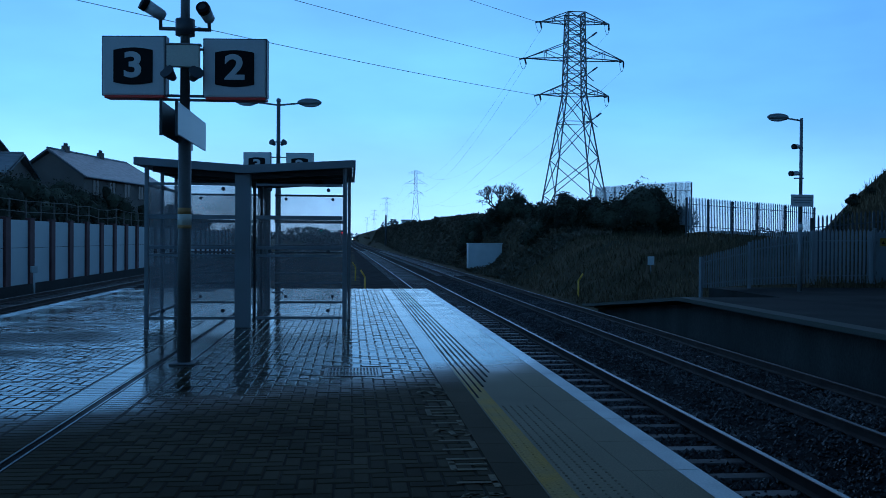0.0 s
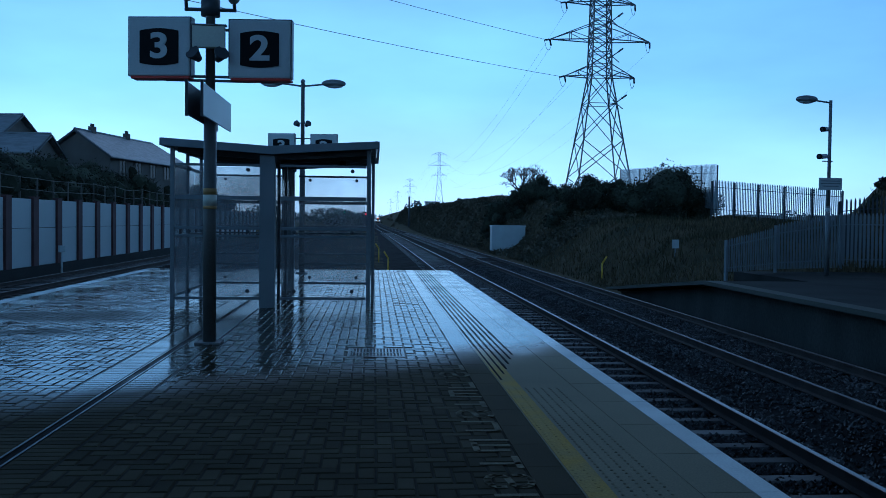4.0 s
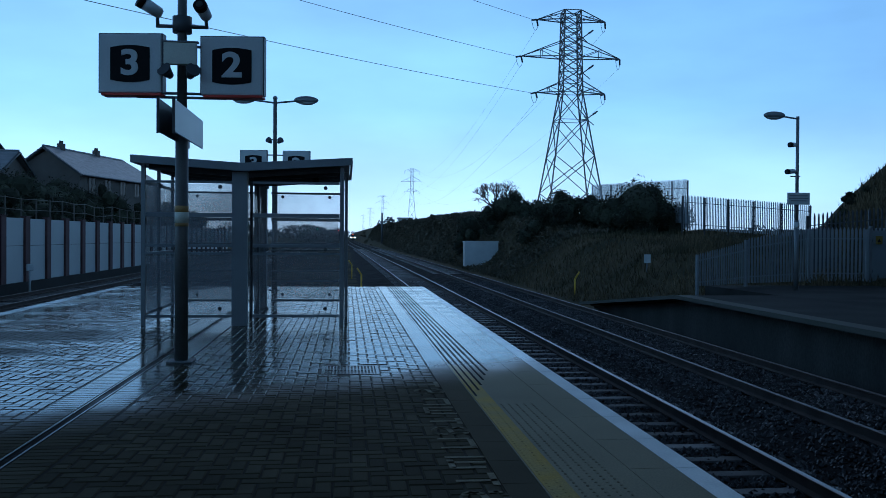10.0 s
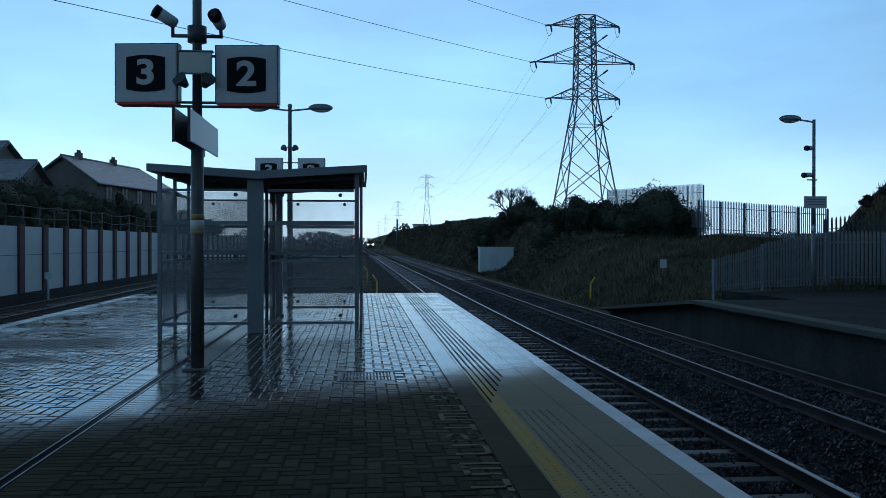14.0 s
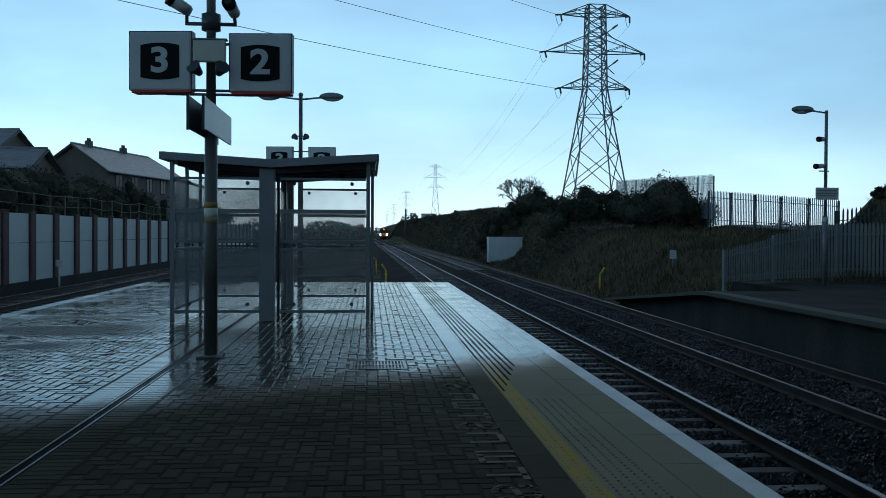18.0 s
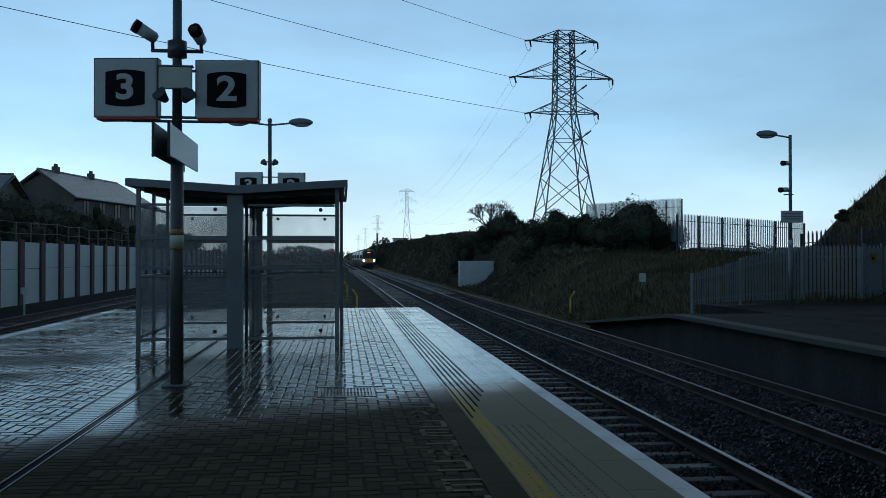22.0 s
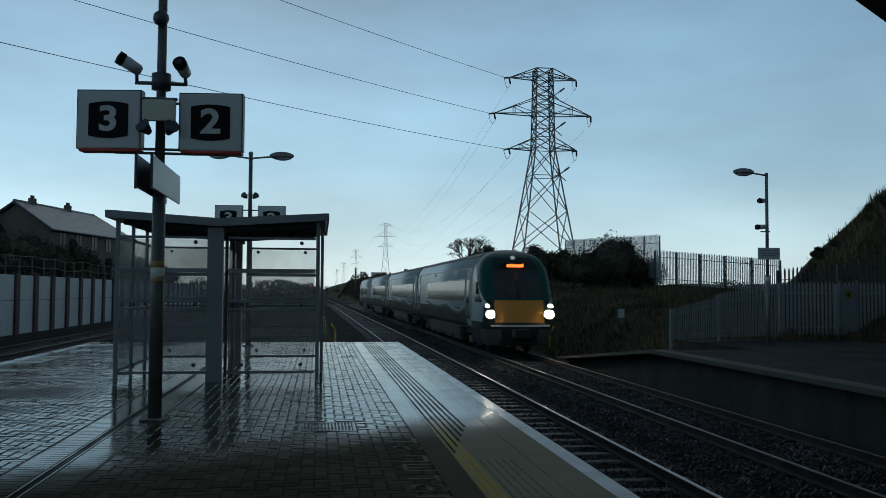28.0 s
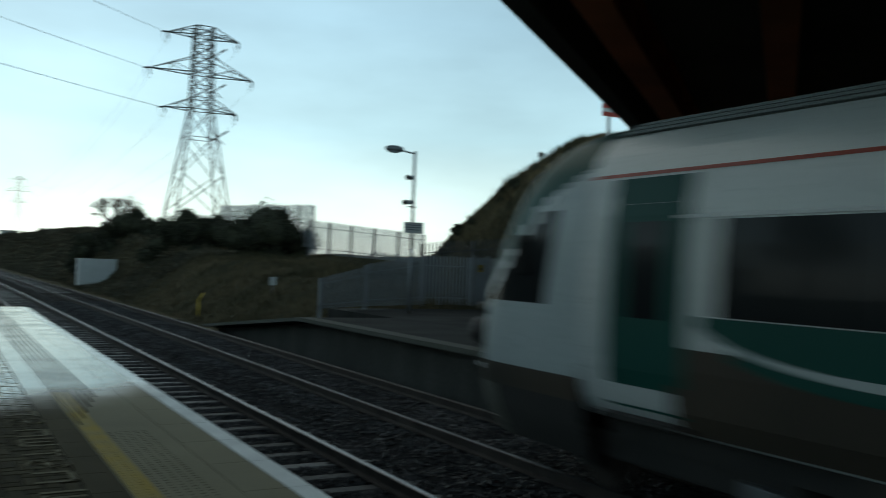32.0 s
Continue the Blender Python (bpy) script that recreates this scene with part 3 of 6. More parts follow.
def build_platform():
    pf = thing("pavement_platform", "island platform of wet grey block paving with a white painted edge", "platform", kind="structure")
    part("platform_base", box(B(), EDGE_W + 0.05, EDGE_E - 0.09, -30, END_Y, -1.4, -0.008), "joint", pf, "dark bedding and side wall under the paving")
    part("side_wall", box(B(), EDGE_E - 0.088, EDGE_E - 0.06, -30, END_Y, -1.4, -0.12), "concrete", pf, "stained concrete platform side wall")
    part("end_wall", box(B(), EDGE_W, EDGE_E, END_Y + 0.002, END_Y + 0.05, -1.4, -0.1), "concrete", pf)
    # coping units, each 0.9 m long
    y, i = -20.0, 0
    while y < END_Y - 0.05:
        y1 = min(y + 0.9, END_Y)
        part("coping_slab", box(B(), 1.95, 2.276, y + 0.004, y1 - 0.004, -0.1, 0.0), "coping", pf)
        bm = box(B(), 2.28, EDGE_E, y + 0.004, y1 - 0.004, -0.12, 0.001)
        part("coping_edge", bm, "white_line", pf, "coping unit with a worn white painted edge")
        y = y1
    # tactile strip: ridged slabs with a yellow line on its inner side, smooth slabs within
    part("tactile_slab", box(B(), 1.25, 1.946, -20, END_Y, -0.1, -0.002), "coping", pf, "ridged grey warning slabs")
    y = -20.0
    while y < END_Y - 0.05:
        y1 = min(y + 0.6, END_Y)
        part("border_slab", box(B(), 1.0, 1.243, y + 0.003, y1 - 0.003, -0.1, -0.001), "border", pf)
        y = y1
    part("yellow_line", box(B(), 1.262, 1.43, -20, 11.2, -0.01, 0.0022), "yellow_line", pf, "worn yellow painted line")
    for k in range(6):
        xk = 1.285 + 0.075 * k
        part("ridge_gap", box(B(), xk, xk + 0.022, 9.0 + 0.35 * k, END_Y, -0.02, 0.0035), "groove", pf)
    for x0, x1, mt in ((1.29, 1.42, "yellow_line"), (1.47, 1.8, "coping")):
        bm = B()
        for xk in np.arange(x0, x1, 0.075):
            for yk in np.arange(3.6, 8.6, 0.075):
                rod(bm, (xk, yk, -0.004), (xk, yk, 0.004), 0.012, 0.008, n=6, caps=True)
        tagged(part("warning_studs", bm, mt, pf, "raised warning studs"), kind="stuff")
    bm = box(B(), EDGE_W, EDGE_W + 0.28, -30, END_Y, -0.12, 0.001)
    part("coping_edge", bm, "white_line", pf, "worn white painted edge on the far side")
    bm = box(B(), EDGE_W + 0.29, EDGE_W + 0.9, -30, END_Y, -0.12, -0.001)
    part("coping_slab", bm, "coping", pf)
    # drainage slot along the middle between two courses of blocks laid crosswise
    part("drain_slot", box(B(), -2.45, -2.35, -20, END_Y, -0.05, -0.007), "groove", pf, "dark drainage slot")
    for x in (-2.445, -2.36):
        part("slot_edge", box(B(), x - 0.006, x + 0.012, -20, END_Y, -0.03, 0.0005), "iron", pf)
    for x0, x1 in ((-2.76, -2.46), (-2.34, -2.04)):
        verts, faces = [], []
        for yk in np.arange(-12.0, END_Y - 0.1, 0.105):
            k = len(verts)
            for z, q in ((-0.02, 0.0), (-0.007, 0.0), (-0.0005, 0.007)):
                verts += [(x0 + q, yk + q, z), (x1 - q, yk + q, z), (x1 - q, yk + 0.098 - q, z), (x0 + q, yk + 0.098 - q, z)]
            for r in (0, 4):
                faces += [(k + r + i, k + r + (i + 1) % 4, k + r + 4 + (i + 1) % 4, k + r + 4 + i) for i in range(4)]
            faces.append((k + 8, k + 9, k + 10, k + 11))
        ob = raw("cross_course", verts, faces, "paver")
        ob.parent = pf
        tagged(ob, "course of blocks laid crosswise along the drain", kind="stuff")
    return pf


PLATFORM = build_platform()


def build_far_platform():
    pf = thing("pavement_far_platform", "low concrete platform across the lines with a ramped end", "platform", kind="structure")
    e = 9.2
    bm = B()
    prism(bm, [(-30, -1.4), (-30, -0.17), (24.7, -0.17), (35.2, -1.12), (35.2, -1.4)], e + 0.62, 12.4, "x")
    part("platform_base", bm, "far_wall", pf, "grey concrete platform wall, set back under the coping")
    bm = B()
    prism(bm, [(-30, -0.16), (-30, -0.004), (24.7, -0.004), (35.2, -0.954), (35.2, -1.1), (24.7, -0.16)], e + 0.47, 12.396, "x")
    part("platform_top", bm, "far_top", pf, "dark worn platform surface with a ramped end")
    bm = B()
    prism(bm, [(-30, -0.1), (-30, 0.004), (24.7, 0.004), (35.2, -0.946), (35.2, -1.05), (24.7, -0.1)], e, e + 0.465, "x")
    part("coping_edge", bm, "far_coping", pf, "worn pale coping along the platform edge")
    part("platform_top", box(B(), 12.4, 18.5, -30, 30.3, -1.4, -0.02), "far_top", pf)
    return pf


build_far_platform()


def build_bridge():
    """Road bridge over the station, askew, under which the camera stands."""
    br = thing("road_bridge", "road bridge overhead with rusty brown steel girders and concrete deck", "bridge", kind="structure")
    ang = math.atan2(0.84, 1.0)
    base = Matrix.Translation((0, 4.5, 5.0)) @ Matrix.Rotation(ang, 4, "Z")
    # local x runs along the bridge, local -y across it towards the back
    part("edge_beam", box(B(), -30, 36, -0.35, 0.0, 0.0, 1.6, 0.02), "bridge_conc", br, "concrete parapet beam", at=base)
    part("deck", box(B(), -30, 36, -23.6, -0.36, 0.9, 1.25), "bridge_conc", br, at=base)
    part("edge_beam", box(B(), -30, 36, -24.0, -23.61, 0.0, 1.6, 0.02), "bridge_conc", br, at=base)
    stiff = mesh_of("stiffener", box(B(), -0.01, 0.01, -0.2, 0.2, 0.062, 0.858), "bridge_steel")
    for k in range(10):
        y = -1.1 - 2.25 * k
        bm = B()
        box(bm, -30, 36, y - 0.25, y + 0.25, 0.02, 0.06)
        box(bm, -30, 36, y - 0.012, y + 0.012, 0.06, 0.86)
        box(bm, -30, 36, y - 0.2, y + 0.2, 0.86, 0.896)
        girder = part("girder", bm, "bridge_steel", br, "rust-brown steel girder", at=base)
        for s in np.arange(-28, 35, 2.4):
            ob = new("stiffener", stiff)
            ob.parent = girder
            ob.location = (s, y, 0)
    part("abutment", box(B(), 35.0, 36.6, -24.0, 0.0, -6.6, 0.88), "bridge_conc", br, "concrete abutment on the bank", at=base)
    part("abutment", box(B(), -31, -29.4, -24.0, 0.0, -6.6, 0.88), "bridge_conc", br, at=base)


build_bridge()


def build_boundary_wall():
    w = thing("wall_west", "boundary wall of pale panels between dark posts", "wall", kind="structure")
    x = -15.0
    ys = [14.0 + 3.02 * i for i in range(34)]
    pm = mesh_of("wall_panel", box(B(), -0.05, 0.05, 0.31, 2.71, 0.0, 1.67, 0.012), "hoarding")
    um = mesh_of("wall_panel", box(B(), -0.05, 0.05, 0.31, 2.71, 1.69, 2.95, 0.012), "hoarding")
    qm = mesh_of("wall_post", box(B(), -0.05, 0.16, -0.3, 0.3, 0.0, 3.02, 0.015), "post_brown")
    cm = mesh_of("post_cap", box(B(), -0.09, 0.2, -0.34, 0.34, 3.021, 3.06, 0.012), "post_brown")
    for i, y in enumerate(ys):
        for nm, me in (("wall_panel", pm), ("wall_panel", um), ("wall_post", qm), ("post_cap", cm)):
            ob = new(nm, me)
            ob.parent = w
            ob.location = (x, y, -0.62)
    part("wall_plinth", box(B(), x - 0.1, x + 0.2, 10, 118, -1.4, -0.62), "concrete", w)


build_boundary_wall()

# ---------------------------------------------------------------- shelter


def build_shelter():
    sh = thing("platform_shelter", "grey steel and glass platform shelter with a shallow butterfly roof", "shelter", pose(-1.83, 16.3, 0))
    W, D, R = 1.77, 4.1, 1.78
    for x in (-W + 0.04, W - 0.04):
        for y in (0.06, D - 0.06):
            part("post", box(B(), x - 0.035, x + 0.035, y - 0.035, y + 0.035, 0, 2.85, 0.006), "grey_paint", sh)
    for y in (0.08, D - 0.1):
        part("pillar", box(B(), -0.2, 0.07, y - 0.1, y + 0.1, 0, 2.72, 0.01), "grey_paint", sh, "broad grey centre pillar")
    for s in (-1, 1):
        bm = B()
        prism(bm, [(0.0, 2.77), (s * (R + 0.09), 2.88), (s * (R + 0.09), 2.95), (0.0, 2.84)], -0.12, D + 0.12)
        part("roof", bm, "dark_paint", sh, "dark roof plane sloping to the middle")
        for y in (-0.16, D + 0.1):
            bm = B()
            prism(bm, [(0.0, 2.73), (s * (R + 0.1), 2.86), (s * (R + 0.1), 2.99), (0.0, 2.875)], y, y + 0.05)
            part("fascia", bm, "grey_paint", sh, "grey roof edge board")
        bm = B()
        prism(bm, [(-0.12, 2.86), (-0.12, 2.99), (D + 0.12, 2.99), (D + 0.12, 2.86)], s * (R + 0.1), s * (R + 0.14), "x")
        part("fascia", bm, "grey_paint", sh)
        for y in np.linspace(0.5, D - 0.5, 4):
            bm = B()
            prism(bm, [(0.0, 2.66), (s * (W - 0.05), 2.78), (s * (W - 0.05), 2.87), (0.0, 2.765)], y - 0.03, y + 0.03)
            part("rafter", bm, "dark_paint", sh)
    # glazed end screens and left-hand side screen
    for y, back in ((0.05, 0), (D - 0.08, 1)):
        for s in (-1, 1):
            a, b = sorted((s * 0.16, s * (W - 0.08)))
            for z, h in ((2.54, 0.045), (1.96, 0.075), (1.42, 0.055), (1.28, 0.04), (0.17, 0.05)):
                part("rail", box(B(), a, b, y - 0.025, y + 0.025, z - h / 2, z + h / 2, 0.005), "grey_paint", sh)
            for z0, z1 in ((0.21, 1.25), (1.45, 1.92)) + (((2.0, 2.51),) if s < 0 or back else ()):
                part("glass_pane", box(B(), a + 0.02, b - 0.02, y - 0.004, y + 0.004, z0, z1), "misted_pane" if s < 0 else "pane", sh, "misted glass pane" if s < 0 else "clear wet glass pane")
            for x in np.linspace(a + 0.25, b - 0.25, 2):
                for z in (2.46, 1.36, 0.3):
                    part("clamp", rod(B(), (x, y - 0.03, z), (x, y + 0.03, z), 0.035, n=8), "dark_paint", sh)
    for y0, y1 in ((0.12, D / 2 - 0.04), (D / 2 + 0.04, D - 0.12)):
        for z0, z1 in ((0.23, 1.24), (1.3, 2.5)):
            part("glass_pane", box(B(), -W + 0.03, -W + 0.038, y0, y1, z0, z1), "misted_pane", sh, "misted glass pane")
    for z in (2.53, 1.27, 0.2):
        part("rail", box(B(), -W + 0.012, -W + 0.06, 0.12, D - 0.12, z - 0.025, z + 0.025, 0.005), "grey_paint", sh)
    for y in (D / 3, 2 * D / 3):
        part("post", box(B(), -W + 0.01, -W + 0.07, y - 0.03, y + 0.03, 0, 2.82, 0.006), "grey_paint", sh)
        part("post", box(B(), -0.03, 0.03, y - 0.03, y + 0.03, 0, 2.72, 0.006), "dark_paint", sh)
    part("partition", box(B(), -0.006, 0.006, 0.2, D - 0.2, 0.25, 2.4), "pane", sh, "misted glass partition along the middle")
    for y in (1.7, D - 0.7):
        part("post", box(B(), W + 0.01, W + 0.07, y - 0.03, y + 0.03, 0, 2.86, 0.006), "grey_paint", sh)
    for s in (-1, 1):
        a, b = sorted((s * 0.16, s * (W - 0.08)))
        part("rail", box(B(), a, b, D - 0.105, D - 0.055, 0.58, 0.62, 0.005), "grey_paint", sh)
        part("rail", box(B(), a, b, D - 0.105, D - 0.055, 0.81, 0.835, 0.005), "grey_paint", sh)
    part("camera_dome", ball(B(), (1.2, 2.0, 2.72), 0.08), "black", sh)


build_shelter()


# ---------------------------------------------------------------- lamp posts and signs


def digit_mesh(ch, size, material):
    cu = bpy.data.curves.new("digit", "FONT")
    cu.body, cu.size, cu.extrude, cu.offset = ch, size, 0.004, 0.012
    cu.align_x, cu.align_y = "CENTER", "CENTER"
    ob = bpy.data.objects.new("digit", cu)
    scene.collection.objects.link(ob)
    me = bpy.data.meshes.new_from_object(ob.evaluated_get(bpy.context.evaluated_depsgraph_get()))
    bpy.data.objects.remove(ob)
    me.materials.clear()
    me.materials.append(M[material])
    return me


def number_sign(parent, x, ch, turn):
    """Boxed platform number beside the post."""
    m = Matrix.Translation((x, -0.02, 3.7)) @ Matrix.Rotation(radians(turn), 4, "Z")
    s = 0.388
    case = part("sign_box", box(B(), -s, s, -0.09, 0.09, -s + 0.05, s, 0.02), "white_paint", parent, "white platform number box", at=m)
    part("rim", box(B(), -s - 0.012, s + 0.012, -0.07, 0.07, s - 0.012, s + 0.014, 0.005), "dark_paint", case)
    for q in (-1, 1):
        part("rim", box(B(), q * (s + 0.004) - 0.008, q * (s + 0.004) + 0.008, -0.07, 0.07, -s + 0.05, s), "dark_paint", case)
    part("base_trim", box(B(), -s + 0.03, s - 0.0, -0.1, 0.1, -s + 0.014, -s + 0.048, 0.008), "red", case, "red trim under the box")
    # black field with bowed top and bottom
    pts = []
    for i in range(13):
        u = -1 + i / 6
        pts.append((u * 0.245, 0.2 + 0.03 * (1 - u * u)))
    pts += [(-p[0], -p[1]) for p in pts]
    part("number_field", prism(B(), [(u, v + 0.02) for u, v in pts], -0.098, -0.0915), "black", case)
    ob = new("digit", digit_mesh(ch, 0.43, "off_white"))
    ob.parent = case
    ob.matrix_basis = Matrix.Translation((0, -0.1025, 0.02)) @ Matrix.Rotation(radians(90), 4, "X") @ Matrix.Diagonal((1.2, 1, 1, 1))


def lantern(parent, s, z, reach=0.62):
    part("lamp_arm", rod(B(), (0, 0, z), (s * reach, 0, z + 0.07), 0.028), "galv", parent)
    bm = B()
    ball(bm, (s * (reach + 0.28), 0, z + 0.1), 0.36, (1, 0.42, 0.34), 16)
    part("lantern_hood", bm, "galv", parent, "grey street lantern", smooth=True)
    bm = B()
    ball(bm, (s * (reach + 0.3), 0, z + 0.055), 0.28, (1, 0.45, 0.35), 14)
    part("lantern_bowl", bm, "lamp_glass", parent, smooth=True)


def cctv(parent, x, z, back, front, y=0.0):
    """A bullet camera from its back end to its dark front, on a bracket at (x, z)."""
    p, q = Vector(back), Vector(front)
    d = (q - p).normalized()
    bm = B()
    rod(bm, p, p + d * 0.03, 0.05, 0.068, n=16)
    rod(bm, p + d * 0.03, q - d * 0.07, 0.072, 0.08, n=16)
    c = part("camera_housing", bm, "white_paint", parent, "grey bullet surveillance camera")
    part("sun_hood", rod(B(), q - d * 0.071, q, 0.086, 0.084, n=16), "black", c, "dark hooded front")
    part("lens", rod(B(), q + d * 0.0005, q + d * 0.008, 0.045, n=14), "rubber", c)
    part("bracket", rod(B(), (x, y, z - 0.2), (p + d * 0.06)[:], 0.022), "dark_paint", parent)


def speaker(parent, x, z, yaw):
    m = Matrix.Translation((x, -0.1, z)) @ Matrix.Rotation(radians(yaw), 4, "Z") @ Matrix.Rotation(radians(62), 4, "X")
    bm = B()
    rod(bm, (0, 0, -0.04), (0, 0, 0.1), 0.04, 0.085, n=14)
    rod(bm, (0, 0, 0.1), (0, 0, 0.12), 0.092, 0.092, n=14)
    part("horn_speaker", bm, "dark_paint", parent, "dark horn loudspeaker", at=m)


def build_lamp_post(x, y, first):
    label = "tall grey lamp post with platform numbers, cameras and loudspeakers" if first else "grey lamp post with twin lanterns and platform numbers beyond the shelter"
    lp = thing("lamp_post", label, "lamp post", pose(x, y, 0), "lamp posts")
    part("pole", rod(B(), (0, 0, 0), (0, 0, 3.1), 0.085, 0.08, 14), "mast_paint", lp)
    part("pole_top", rod(B(), (0, 0, 3.1), (0, 0, 5.65), 0.062, 0.055, 14), "mast_paint", lp)
    part("base_plate", box(B(), -0.16, 0.16, -0.16, 0.16, 0.0, 0.025, 0.006), "galv", lp)
    if first:
        part("band", rod(B(), (0, 0, 1.75), (0, 0, 1.89), 0.0865, n=14), "cream", lp, "pale marker band")
        part("band", rod(B(), (0, 0, 1.89), (0, 0, 1.97), 0.0862, n=14), "dull_yellow", lp, "dull yellow marker band")
        part("band", rod(B(), (0, 0, 1.71), (0, 0, 1.75), 0.0868, n=14), "dull_yellow", lp)
    for z in (3.33, 3.38, 3.97):
        part("cross_bar", rod(B(), (-0.55, 0, z), (0.55, 0, z), 0.018, n=8), "galv", lp)
    number_sign(lp, -0.6, "3", -7)
    number_sign(lp, 0.635, "2", -5)
    for s in (-1, 1):
        lantern(lp, s, 5.5)
    part("finial", ball(B(), (0, 0, 5.64), 0.07), "galv", lp, smooth=True)
    if first:
        part("junction_box", box(B(), -0.2, 0.2, -0.16, -0.07, 3.72, 3.99, 0.012), "cream", lp, "cream junction box")
        part("box_lid", box(B(), -0.21, 0.22, -0.17, -0.06, 3.992, 4.01, 0.004), "galv", lp)
        speaker(lp, -0.14, 3.6, -30)
        speaker(lp, 0.12, 3.6, 30)
        part("collar", rod(B(), (0, 0, 4.14), (0, 0, 4.34), 0.12, n=14), "dark_paint", lp)
        part("cross_bar", rod(B(), (-0.32, 0, 4.22), (0.32, 0, 4.22), 0.024, n=8), "dark_paint", lp)
        cctv(lp, -0.3, 4.42, (-0.25, -0.02, 4.36), (-0.5, -0.16, 4.5))
        cctv(lp, 0.3, 4.42, (0.3, 0.05, 4.35), (0.24, -0.2, 4.46))
        part("camera_dome", ball(B(), (0.0, -0.12, 5.02), 0.1), "dark_paint", lp, "small dome camera", smooth=True)
    else:
        speaker(lp, -0.12, 4.35, -40)
        speaker(lp, 0.12, 4.35, 40)
        part("cross_bar", rod(B(), (-0.16, 0, 4.42), (0.16, 0, 4.42), 0.02, n=8), "galv", lp)


build_lamp_post(-2.08, 11.7, True)
build_lamp_post(-2.12, 27.0, False)


def build_name_boards():
    for x, mt, lab in ((-1.995, "off_white", "pale station name board fixed to the lamp post"), (-2.17, "dark_paint", "dark back of a station name board fixed to the lamp post")):
        nb = thing("name_board", lab, "sign", pose(x, 10.7, 2.98), "name boards")
        part("board", box(B(), -0.012, 0.012, 0.0, 2.05, -0.19, 0.19, 0.004), mt, nb)
        part("board_rim", box(B(), -0.016, 0.016, -0.02, -0.001, -0.21, 0.21), "dark_paint", nb)
        for z in (-0.12, 0.1):
            part("clamp_bar", box(B(), -0.07 if x > -2.1 else 0.013, -0.013 if x > -2.1 else 0.07, 0.96, 1.04, z - 0.015, z + 0.015), "galv", nb)


build_name_boards()


def build_east_lamp():
    lp = thing("street_lamp", "grey single-arm lamp post with a plate and cameras", "lamp post", pose(14.2, 27.4, 0))
    part("pole", rod(B(), (0, 0, 0), (0, 0, 2.2), 0.075, 0.07, 12), "galv", lp)
    part("pole_top", rod(B(), (0, 0, 2.2), (0, 0, 5.5), 0.055, 0.05, 12), "galv", lp)
    part("band", rod(B(), (0, 0, 1.95), (0, 0, 2.15), 0.078, n=12), "white_paint", lp)
    lantern(lp, -1, 5.42, 0.5)
    cctv(lp, -0.06, 4.75, (-0.1, -0.02, 4.6), (-0.34, -0.16, 4.58))
    cctv(lp, -0.06, 3.9, (-0.1, -0.02, 3.76), (-0.44, -0.18, 3.73))
    part("cross_bar", rod(B(), (-0.22, 0, 3.6), (0.1, 0, 3.6), 0.02, n=8), "galv", lp)
    plate = part("plate", box(B(), -0.37, 0.37, -0.12, -0.085, 2.7, 3.08, 0.006), "off_white", lp, "pale notice plate")
    for z, w in ((2.98, 0.3), (2.9, 0.32), (2.82, 0.26)):
        part("text_bar", box(B(), -w, w, -0.124, -0.121, z - 0.015, z + 0.015), "grey_paint", plate)


build_east_lamp()


# ---------------------------------------------------------------- pylons and power lines


